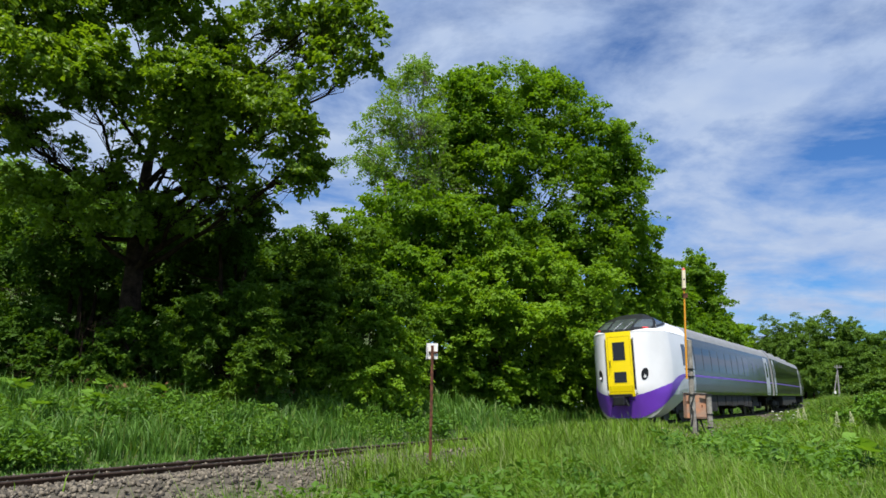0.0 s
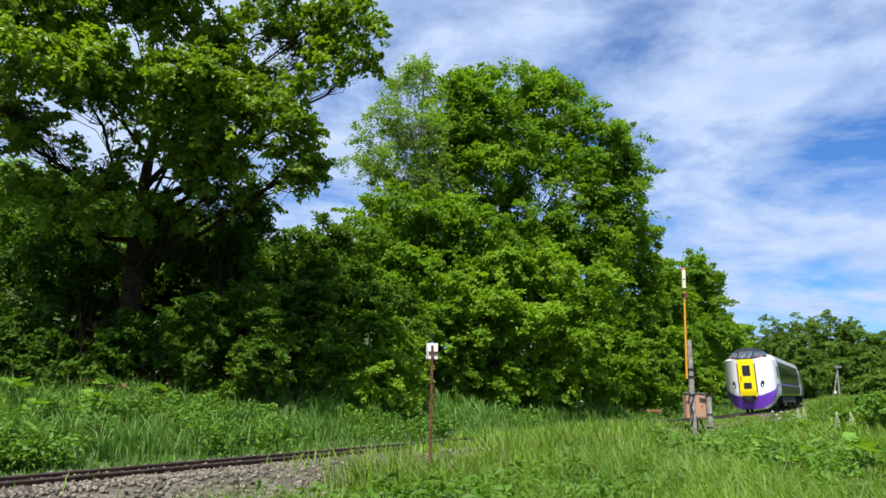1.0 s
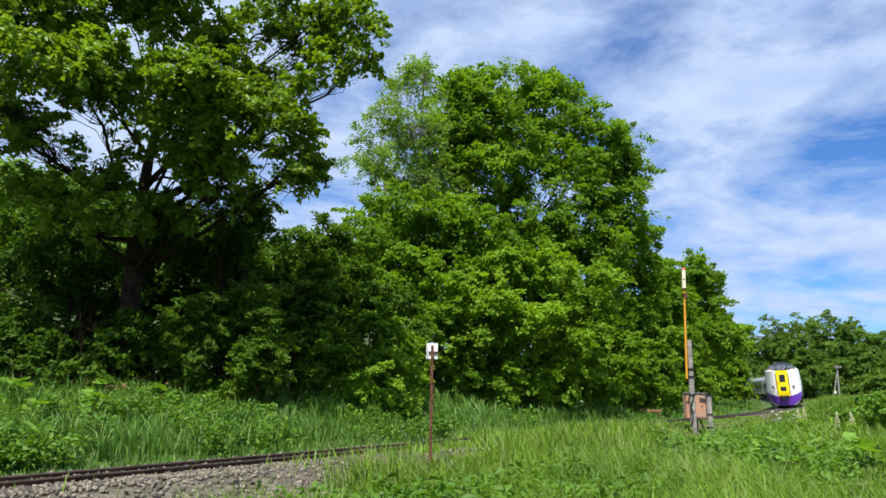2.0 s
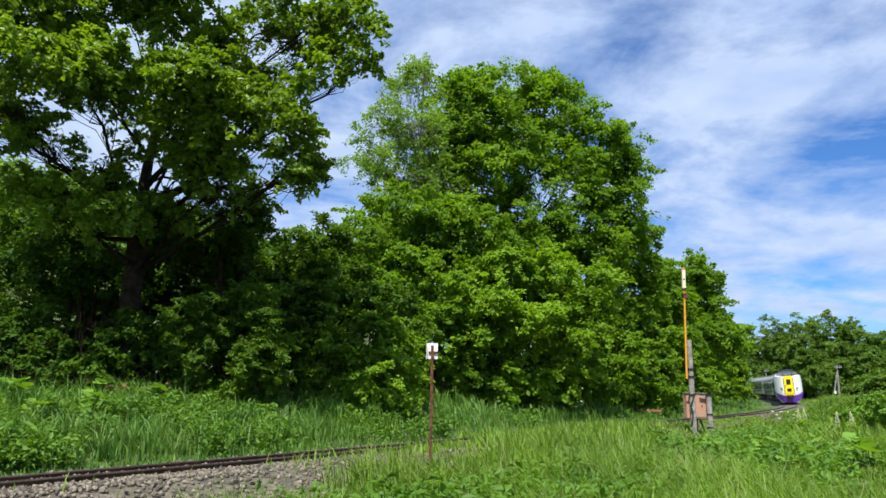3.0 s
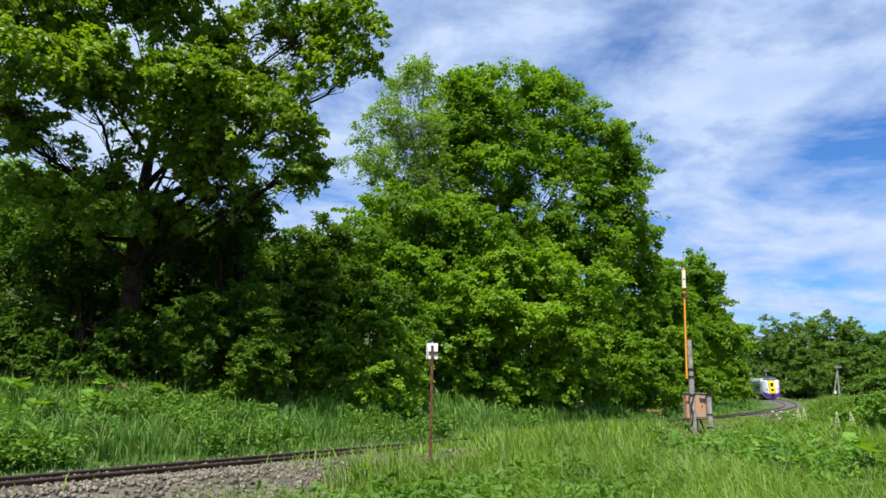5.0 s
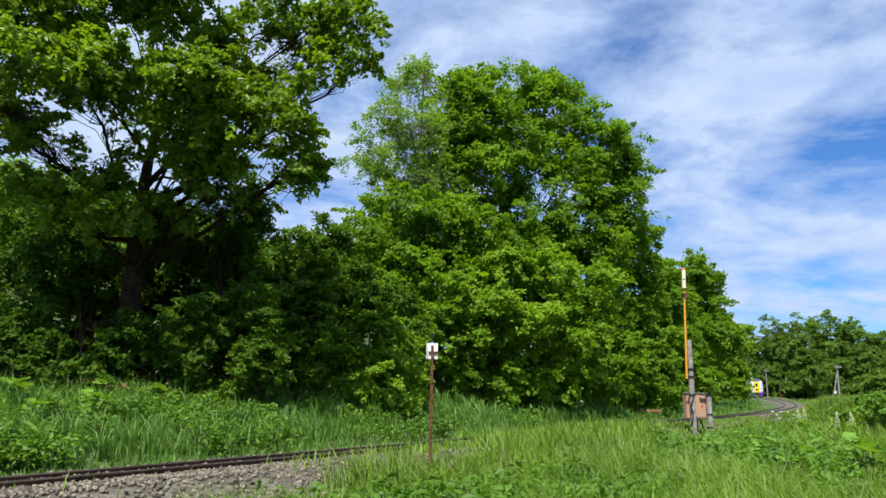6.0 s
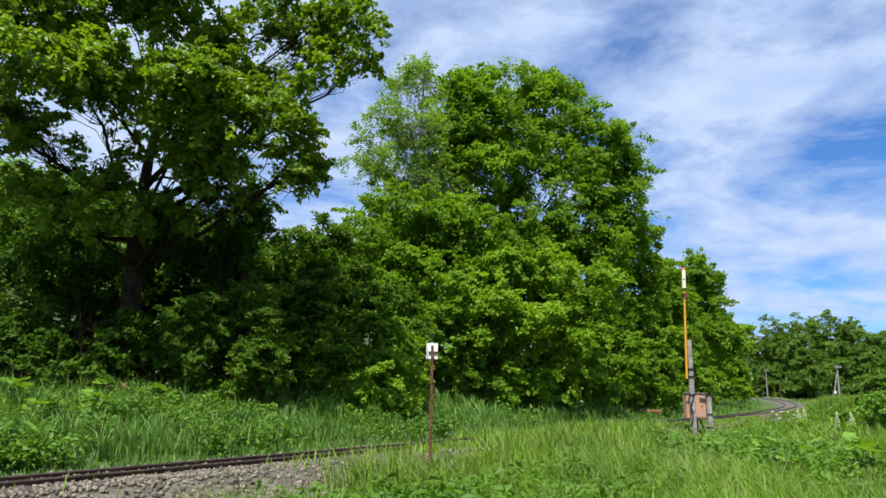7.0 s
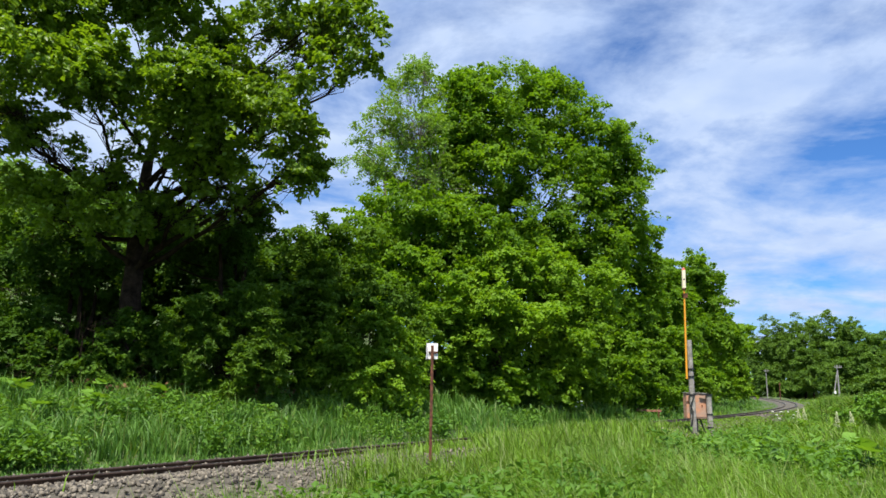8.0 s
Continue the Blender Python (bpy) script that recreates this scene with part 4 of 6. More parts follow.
    # the grass gives way round the large leaves
    for bx, by, _, _, _ in BUTTERBURS:
        hgt *= 1 - 0.5 * np.exp(-((x - bx) ** 2 + (y - by + 0.3) ** 2) / 0.3)
    hgt = np.clip(hgt, 0.08, np.clip(0.12 + 0.11 * d, 0.25, 0.95))
    wid = np.clip(0.0015 * d, 0.012, 0.05) * rng.uniform(0.7, 1.3, len(x))
    straw = rng.random(len(x)) < 0.06 + (0.03 + 0.16 * patchy(x, y, 0.45)) * (n < 0)
    over = n > 2.2
    for sel, nm, mt, lab in ((~straw & ~over, "grass", L_GRASS, "tall lush green grass along the line"),
                             (~straw & over, "meadow_grass", L_MEADOW, "deep bluish-green grass between the line and the wood"), (straw, "dry_grass", L_STRAW, "pale seeding grass among the green")):
        v, f = blade_arrays(rng, x[sel], y[sel], z[sel] - 0.02, hgt[sel] * (1.15 if nm == "dry_grass" else 1.0), wid[sel])
        tagged(new(nm, arrays_mesh(nm, v, f, mt)), lab, "grass", kind="stuff")


def build_weeds():
    """Leafy weeds mixed into the grass: low sprays of small broad leaves."""
    rng = np.random.default_rng(9)
    x, y = scatter(rng, 12000, 7.5, 80, -0.74, 0.76)
    s, n = to_line(x, y)
    w = patchy(x + 7, y - 3, 0.55)
    keep = ((n < -3.3) & (w > 0.62)) | ((n > 3.0) & (n < 9) & (w > np.where(s > -11, 0.68, 0.42))) | ((n < -3.0) & (s > 12) & (rng.random(len(n)) < 0.75))
    keep &= ~((x > 3.9) & (y < 17) & (rng.random(len(n)) < 0.7))
    x, y, s, n = x[keep], y[keep], s[keep], n[keep]
    z = ground_z(x, y)
    m = 21
    k = len(x)
    h = np.repeat(rng.uniform(0.25, 0.7, k) * np.where((s > 14) & (n < -3.0), 1.35, 1.0), m)
    c = np.repeat(np.stack([x, y, z], 1), m, 0) + rng.normal(size=(k * m, 3)) * np.array([0.16, 0.16, 0.0])
    c[:, 2] += h * rng.uniform(0.25, 1.05, k * m)
    nr = np.array([0, 0, 1.0]) + rng.normal(size=c.shape) * 0.45
    ob = new("weeds", arrays_mesh("weeds", *leaf_arrays(rng, c, nr, 0.12, 0.06), L_WEED))
    tagged(ob, "leafy green weeds among the grass", "weeds", kind="stuff")


def build_stones():
    rng = np.random.default_rng(10)
    base = np.array([(1, 0, 0), (-1, 0, 0), (0, 1, 0), (0, -1, 0), (0, 0, 1), (0, 0, -1)], float)
    tri = np.array([(0, 2, 4), (2, 1, 4), (1, 3, 4), (3, 0, 4), (2, 0, 5), (1, 2, 5), (3, 1, 5), (0, 3, 5)])
    n = 16000
    s = np.where(rng.random(n) < 0.7, rng.uniform(-24, -7, n), rng.uniform(-7, 22, n))
    off = np.where(rng.random(n) < 0.8, rng.uniform(-3.0, 0.5, n), rng.uniform(0.5, 2.4, n))
    far = rng.random(n) < np.clip((s + 2) / 30, 0, 0.5)
    up = np.interp(off, [-3.2, -2.75, -2.3, -1.8, 0, 1.8, 2.3, 3.2], [-0.5, -0.34, -0.24, -0.095, -0.085, -0.095, -0.24, -0.5])
    ok = (np.abs(np.abs(off) - 0.565) > 0.09) & ~far
    s, off, up = s[ok], off[ok], up[ok]
    n = len(s)
    c = on_line(s, off, up + 0.008)
    q = rng.normal(size=(n, 4)); q /= np.linalg.norm(q, axis=1, keepdims=True)
    w, a, b, d = q.T
    R = np.stack([1 - 2 * (b * b + d * d), 2 * (a * b - w * d), 2 * (a * d + w * b), 2 * (a * b + w * d), 1 - 2 * (a * a + d * d), 2 * (b * d - w * a),
                  2 * (a * d - w * b), 2 * (b * d + w * a), 1 - 2 * (a * a + b * b)], 1).reshape(n, 3, 3)
    size = rng.uniform(0.02, 0.044, (n, 1, 1)) * rng.uniform(0.7, 1.25, (n, 6, 1))
    v = np.einsum("nij,nkj->nki", R, base[None] * size * np.array([1.2, 0.9, 0.8])) + c[:, None]
    f = (np.arange(n)[:, None, None] * 6 + tri[None]).reshape(-1, 3)
    m = leaf_stone()
    ob = new("ballast_stones", arrays_mesh("ballast_stones", v.reshape(-1, 3), f, m))
    tagged(ob, "loose grey and brown crushed stones between the rails", "ballast", kind="stuff")


def leaf_stone():
    m = bpy.data.materials.new("ballast_stone")
    m.use_nodes = True
    n, l = m.node_tree.nodes, m.node_tree.links
    p = n["Principled BSDF"]
    p.inputs["Roughness"].default_value = 0.85
    g = n.new("ShaderNodeNewGeometry")
    r = n.new("ShaderNodeValToRGB")
    r.color_ramp.elements[0].color = (0.05, 0.043, 0.036, 1)
    r.color_ramp.elements[1].color = (0.24, 0.205, 0.155, 1)
    e = r.color_ramp.elements.new(0.55); e.color = (0.125, 0.106, 0.078, 1)
    oi = n.new("ShaderNodeObjectInfo")
    ad = n.new("ShaderNodeMath"); ad.operation = "ADD"
    fr = n.new("ShaderNodeMath"); fr.operation = "FRACT"
    l.new(g.outputs["Random Per Island"], ad.inputs[0]); l.new(oi.outputs["Random"], ad.inputs[1])
    l.new(ad.outputs[0], fr.inputs[0]); l.new(fr.outputs[0], r.inputs[0])
    co = n.new("ShaderNodeTexCoord")
    noi = n.new("ShaderNodeTexNoise"); noi.inputs["Scale"].default_value = 60
    l.new(co.outputs["Object"], noi.inputs["Vector"])
    mx = n.new("ShaderNodeMix"); mx.data_type = "RGBA"; mx.blend_type = "OVERLAY"; mx.inputs["Factor"].default_value = 0.5
    l.new(r.outputs[0], mx.inputs["A"]); l.new(noi.outputs["Fac"], mx.inputs["B"])
    l.new(mx.outputs["Result"], p.inputs["Base Color"])
    return m


def build_dead_leaves():
    rng = np.random.default_rng(12)
    n = 900
    s, off = rng.uniform(-15, -8.5, n), rng.uniform(7.2, 9.6, n)
    p = on_line(s, off)
    c = np.stack([p[:, 0], p[:, 1], ground_z(p[:, 0], p[:, 1]) + rng.uniform(0.02, 0.75, n) ** 1.3], 1)
    ob = new("dead_leaves", arrays_mesh("dead_leaves", *leaf_arrays(rng, c, rng.normal(size=(n, 3)) + np.array([0, -0.4, 0.5]), 0.15, 0.09), L_DEAD))
    tagged(ob, "withered brown leaves and stalks under the bushes", "dead leaves", kind="stuff")


def build_near_stones():
    """The stones nearest to the eye, each on its own."""
    rng = np.random.default_rng(14)
    bed = bpy.data.objects["ballast_bed"]
    mat = bpy.data.materials["ballast_stone"]
    shapes = []
    for k in range(5):
        bm = bmesh.new()
        bmesh.ops.create_icosphere(bm, subdivisions=1, radius=0.034)
        for v in bm.verts:
            v.co *= rng.uniform(0.65, 1.25)
            v.co.z *= 0.8
        me = bpy.data.meshes.new("stone")
        bm.to_mesh(me); bm.free()
        me.materials.append(mat)
        shapes.append(me)
    for k in range(290):
        s, n = rng.uniform(-19.5, -13.5), rng.uniform(-2.3, -0.72)
        up = float(np.interp(n, [-2.3, -1.8, 0], [-0.24, -0.095, -0.085]))
        ob = new("stone", shapes[k % 5])
        ob.parent = bed
        p = on_line(s, n, up + 0.02)
        ob.matrix_basis = pose(p[0], p[1], p[2], rng.uniform(0, 360), rng.uniform(0, 360), rng.uniform(0, 360))


build_hill_wood()
build_dead_leaves()
build_grass()
def build_mugwort():
    """Taller weeds with larger leaves on both banks."""
    rng = np.random.default_rng(19)
    k, m = 520, 22
    s, off = rng.uniform(-22, 4, k), rng.uniform(2.9, 6.4, k)
    s, off = np.concatenate([s, rng.uniform(-13, 1, 240)]), np.concatenate([off, rng.uniform(-7.5, -3.2, 240)])
    keep = patchy(s * 1.3, off * 1.3, 0.8) > np.where((s > -12) & (off > 0), 0.7, 0.5)
    p = on_line(s[keep], off[keep])
    k = len(p)
    base = np.stack([p[:, 0], p[:, 1], ground_z(p[:, 0], p[:, 1])], 1)
    h = np.repeat(rng.uniform(0.35, 0.75, k), m)
    c = np.repeat(base, m, 0) + rng.normal(size=(k * m, 3)) * np.array([0.11, 0.11, 0])
    c[:, 2] += h * np.tile(np.linspace(0.15, 1.05, m), k)
    nr = np.array([0, -0.25, 0.9]) + rng.normal(size=c.shape) * 0.4
    ob = new("mugwort", arrays_mesh("mugwort", *leaf_arrays(rng, c, nr, 0.17, 0.075), L_WEED))
    tagged(ob, "leafy upright mugwort stalks on the grassy banks", "weeds", kind="stuff")


build_weeds()
build_mugwort()
build_stones()
build_near_stones()

# ---- trackside posts ----
M_RUST = material("rusty_iron", (0.085, 0.035, 0.02), 0.85, 0.2, scale=9, amount=0.4, bump=0.4, col2=(0.14, 0.055, 0.03))
M_SIGN = material("dirty_white_enamel", (0.78, 0.76, 0.72), 0.5, scale=4, amount=0.1)
M_BLACK = material("black_paint", (0.012, 0.012, 0.013), 0.45, scale=8, amount=0.3)
M_ORANGE = material("orange_yellow_paint", (0.78, 0.36, 0.025), 0.45, scale=7, amount=0.15, col2=(0.66, 0.27, 0.02))
M_RED = material("red_paint", (0.62, 0.06, 0.03), 0.45, scale=5, amount=0.15)
M_POST = material("grey_weathered_wood", (0.27, 0.25, 0.22), 0.9, scale=5, amount=0.3, bump=0.5, bump_scale=35)
M_BOX = material("pinkish_rusted_box_paint", (0.50, 0.36, 0.28), 0.75, scale=5, amount=0.25, col2=(0.42, 0.20, 0.11), bump=0.2)
M_CREAM = material("faded_cream_paint", (0.80, 0.70, 0.50), 0.6, scale=5, amount=0.1)
M_CABLE = material("black_rubber_cable", (0.02, 0.02, 0.02), 0.6)
M_CONCRETE = material("grey_concrete", (0.26, 0.25, 0.235), 0.9, scale=3, amount=0.2, bump=0.3)


def lean_pose(x, y, lean_x=0.0, lean_y=0.0, turn=0.0, up=0.0):
    z = float(ground_z(np.array([x]), np.array([y]))[0]) + up
    return pose(x, y, z, lean_y, lean_x, turn)


def build_sign_post():
    ob = thing("trackside_sign", lean_pose(-0.10, 11.35, -0.7, 0, 0, -0.06), "rusty iron post carrying a small white trackside plate", "railway sign")
    bm = bmesh.new()
    box(bm, 0, 0, 1.07, 0.048, 0.010, 2.24, 0.002)
    box(bm, -0.020, 0.022, 1.07, 0.008, 0.044, 2.24, 0.002)
    part("post", bm, M_RUST, ob, "rusty angle-iron post")
    bm = bmesh.new()
    box(bm, 0.0, 0.062, 2.10, 0.18, 0.006, 0.26, 0.002)
    plate = part("plate", bm, M_SIGN, ob, "white enamel plate seen from behind")
    bm = bmesh.new()
    box(bm, -0.095, 0.02, 2.10, 0.008, 0.09, 0.27, 0.002)
    part("side_plate", bm, M_SIGN, ob, "white side plate with black marks")
    for z in (2.02, 2.09, 2.17):
        bm = bmesh.new()
        box(bm, -0.1005, 0.02, z, 0.003, 0.06, 0.04)
        part("mark", bm, M_BLACK, plate, "unreadable black mark")
    bm = bmesh.new()
    box(bm, 0.015, 0.047, 2.08, 0.15, 0.02, 0.03, 0.003)
    rod(bm, (0.06, 0.03, 2.08), (0.06, 0.068, 2.08), 0.014)
    rod(bm, (-0.05, 0.03, 2.08), (-0.05, 0.068, 2.08), 0.014)
    part("bracket", bm, M_RUST, ob, "rusty bracket with bolts")


def build_wood_posts():
    gx, gy = 8.28, 22.55
    post = thing("wooden_post", lean_pose(gx, gy, -1.0, 0), "tall weathered grey wooden post by the line", "post")
    bm = bmesh.new()
    rod(bm, (0, 0, -0.2), (0, 0, 3.12), 0.098, 0.078, 14)
    part("shaft", bm, M_POST, post)
    for z in (2.17, 1.93, 1.35):
        bm = bmesh.new()
        rod(bm, (0, 0, z - 0.022), (0, 0, z + 0.022), 0.112, 0.112, 14)
        box(bm, -0.14, -0.02, z, 0.12, 0.03, 0.035, 0.004)
        part("clamp", bm, M_BLACK, post, "dark iron strap")
    bm = bmesh.new()
    pts = wiggle(np.random.default_rng(3), (0.02, -0.115, 1.4), (-0.10, -0.12, 0.0), 8, 0.03)
    for a, b in zip(pts[:-1], pts[1:]):
        rod(bm, a, b, 0.022, 0.022, 6)
    part("cable", bm, M_CABLE, post, "black cable down the post")

    pole = thing("marker_pole", lean_pose(gx - 0.20, gy - 0.03, 0.45, 0), "thin orange pole with cream red-tipped marker, strapped to a wooden post", "marker")
    bm = bmesh.new()
    rod(bm, (0, 0, 1.80), (0, 0, 4.80), 0.034, 0.031, 10)
    part("shaft", bm, M_ORANGE, pole, "orange painted tube")
    bm = bmesh.new()
    rod(bm, (0, 0, 4.78), (0, 0, 5.40), 0.062, 0.062, 14)
    head = part("marker_head", bm, M_CREAM, pole, "cream cylinder marker")
    bm = bmesh.new()
    rod(bm, (0, 0, 5.40), (0, 0, 5.48), 0.066, 0.02, 14)
    part("tip", bm, M_RED, head, "red tip")
    bm = bmesh.new()
    box(bm, -0.01, -0.061, 5.08, 0.05, 0.008, 0.05, 0.004)
    part("mark", bm, M_BLACK, head, "small black mark")
    bm = bmesh.new()
    rod(bm, (0, 0, 4.74), (0, 0, 4.79), 0.07, 0.07, 12)
    part("collar", bm, M_RUST, pole, "rusty collar")
    bm = bmesh.new()
    box(bm, 0.03, 0, 4.54, 0.14, 0.10, 0.16, 0.008)
    part("bracket", bm, M_RUST, pole, "rusty bracket")

    cab = thing("junction_box", lean_pose(gx + 0.16, gy + 0.27, 0, 0, 6, -0.14), "pinkish rust-streaked junction box beside a wooden post", "electrical box")
    bm = bmesh.new()
    box(bm, 0, 0, 1.12, 0.70, 0.26, 0.80, 0.018)
    part("case", bm, M_BOX, cab)
    bm = bmesh.new()
    box(bm, 0.06, -0.138, 1.12, 0.50, 0.014, 0.70, 0.006)
    door = part("door", bm, M_BOX, cab, "rust-streaked door")
    bm = bmesh.new()
    box(bm, 0.16, -0.155, 1.12, 0.025, 0.03, 0.09, 0.004)
    part("latch", bm, M_RUST, door, "rusty latch")
    bm = bmesh.new()
    box(bm, 0, 0, 1.535, 0.74, 0.32, 0.02, 0.006)
    part("lid", bm, M_POST, cab, "grey sheet lid")
    bm = bmesh.new()
    rod(bm, (0.05, 0, -0.1), (0.05, 0, 0.76), 0.03, 0.03, 8)
    rod(bm, (0.40, 0, 0.1), (0.12, 0, 0.76), 0.03, 0.03, 8)
    rod(bm, (-0.12, -0.05, -0.05), (-0.10, 0, 0.76), 0.03, 0.03, 8)
    part("conduit", bm, M_CABLE, cab, "black cable conduits")

    short = thing("short_post", lean_pose(gx + 0.56, gy + 0.05, -1.0, 0), "short weathered grey post beside a junction box", "post")
    bm = bmesh.new()
    rod(bm, (0, 0, -0.2), (0, 0, 1.46), 0.09, 0.085, 14)
    part("shaft", bm, M_POST, short)
    bm = bmesh.new()
    rod(bm, (0, 0, 1.455), (0, 0, 1.50), 0.108, 0.104, 14)
    box(bm, -0.12, 0, 1.475, 0.35, 0.07, 0.03, 0.006)
    part("cap", bm, M_BLACK, short, "dark cap and crossbar")
    for z in (0.45, 0.86):
        bm = bmesh.new()
        rod(bm, (0, 0, z - 0.02), (0, 0, z + 0.02), 0.098, 0.098, 14)
        part("strap", bm, M_BLACK, short, "dark iron strap")


def build_utility_pole(x, y, high, arm, brace, label):
    ob = thing("utility_pole", lean_pose(x, y, -0.8, 0, 20), label, "utility pole", "utility poles")
    bm = bmesh.new()
    rod(bm, (0, 0, -0.3), (0, 0, high), 0.12, 0.085, 12)
    part("shaft", bm, M_CONCRETE, ob)
    bm = bmesh.new()
    box(bm, 0, -0.16, high - 0.28, arm, 0.09, 0.11, 0.01)
    part("crossarm", bm, M_CONCRETE, ob)
    for k in (-0.42, -0.2, 0.2, 0.42):
        bm = bmesh.new()
        rod(bm, (k * arm, -0.16, high - 0.21), (k * arm, -0.16, high + 0.02), 0.05, 0.035, 8)
        part("insulator", bm, M_CONCRETE, ob, "grey insulator")
    if brace:
        bm = bmesh.new()
        rod(bm, (-0.2, -0.1, high - 0.9), (-1.5, -0.1, 0.0), 0.06, 0.06, 8)
        brc = part("brace", bm, M_CONCRETE, ob, "slanting brace")
        bm = bmesh.new()
        box(bm, -1.0, -0.2, 1.65, 0.35, 0.12, 0.4, 0.02)
        part("plate", bm, M_SIGN, brc, "small white plate")


build_sign_post()
build_wood_posts()
build_utility_pole(72.5, 152.5, 6.1, 1.5, False, "grey utility pole beyond the bend of the line")
build_utility_pole(56.25, 97.0, 5.4, 1.5, True, "grey utility pole with a slanting brace")



# ---- single plants and small things ----
M_STEM = material("green_stalk", (0.10, 0.19, 0.04), 0.6, scale=8, amount=0.2)
M_PETAL = material("white_petals", (0.66, 0.67, 0.58), 0.7, scale=20, amount=0.08)
M_PLUME = material("cream_plume", (0.52, 0.54, 0.30), 0.8, scale=20, amount=0.15)


def round_leaf(rng, r):
    """A cupped, wavy, kidney-shaped leaf on its stalk."""
    bm = bmesh.new()
    rings, seg = 4, 18
    mid = bm.verts.new((0, 0, 0))
    prev = None
    for i in range(1, rings + 1):
        q = i / rings
        ring = []
        for k in range(seg):
            th = 2 * math.pi * k / seg
            notch = 1 - 0.55 * math.exp(-((th - math.pi) / 0.32) ** 2)
            rr = r * q * notch * (1 + 0.05 * math.sin(5 * th + 1) * q)
            ring.append(bm.verts.new((rr * math.cos(th), rr * math.sin(th) * 0.92, 0.16 * r * q * q + 0.07 * r * q * math.sin(7 * th))))
        for k in range(seg):
            if prev is None:
                bm.faces.new((mid, ring[k], ring[(k + 1) % seg]))
            else:
                bm.faces.new((prev[k], ring[k], ring[(k + 1) % seg], prev[(k + 1) % seg]))
        prev = ring
    return bm


def butterbur(x, y, seed, count, size, tall, label):
    rng = np.random.default_rng(seed)
    ob = thing("butterbur", lean_pose(x, y), label, "plant", "large-leaved plants")
    for k in range(count):
        th = 2.4 * k + seed
        rad = size * (0.35 + 0.5 * k / max(1, count)) * 1.4
        top = (math.cos(th) * rad, math.sin(th) * rad, tall * rng.uniform(0.7, 1.1))
        leaf = part("leaf", round_leaf(rng, size * rng.uniform(0.75, 1.1)), L_BROAD, ob, "", True)
        leaf.matrix_basis = Matrix.Translation(top) @ Euler((rng.uniform(-0.4, 0.25) - 0.15, rng.uniform(-0.35, 0.35), th)).to_matrix().to_4x4()
        bm = bmesh.new()
        rod(bm, (0, 0, -0.05), top, 0.013, 0.009, 6)
        part("stalk", bm, M_STEM, ob)
    return ob


def cow_parsley(seed):
    rng = np.random.default_rng(seed)
    ob = thing("cow_parsley", Matrix(), "tall white-flowered umbel plant in the grass", "flower", "white flowers")
    for k in range(4):
        th = 1.7 * k + seed
        top = Vector((math.cos(th) * 0.16, math.sin(th) * 0.16, rng.uniform(0.65, 0.95)))
        bm = bmesh.new()
        rod(bm, (0, 0, -0.03), top, 0.009, 0.005, 5)
        part("stem", bm, M_STEM, ob)
        bm = bmesh.new()
        for j in range(16):
            a, q = 2.4 * j, math.sqrt(j / 16) * 0.045
            p = top + Vector((math.cos(a) * q, math.sin(a) * q, 0.03 - q * 0.25))
            bmesh.ops.create_icosphere(bm, subdivisions=1, radius=0.012, matrix=Matrix.Translation(p))
        part("umbel", bm, M_PETAL, ob, "white flower head")
    return ob


def knotweed_plume(seed):
    rng = np.random.default_rng(seed)
    ob = thing("plume_plant", Matrix(), "tall weed with cream feathery plume", "plant", "plumed weeds")
    bm = bmesh.new()
    rod(bm, (0, 0, -0.05), (0.03, 0, 1.0), 0.014, 0.008, 6)
    part("stem", bm, M_STEM, ob)
    bm = bmesh.new()
    for j in range(90):
        q = j / 90
        a = 2.4 * j
        rad = 0.10 * (1 - q) ** 0.7 * rng.uniform(0.4, 1.0)
        bmesh.ops.create_icosphere(bm, subdivisions=1, radius=0.014, matrix=Matrix.Translation((0.03 + math.cos(a) * rad, math.sin(a) * rad, 0.72 + q * 0.46)))
    part("plume", bm, M_PLUME, ob, "cream plume")
    pts = rng.normal(size=(40, 3)) * np.array([0.16, 0.16, 0.2]) + np.array([0, 0, 0.45])
    part("foliage", arrays_mesh("foliage", *leaf_arrays(rng, pts, np.array([0, 0, 1.0]) + rng.normal(size=pts.shape) * 0.5, 0.2, 0.11), L_LIGHT), None, ob)
    return ob


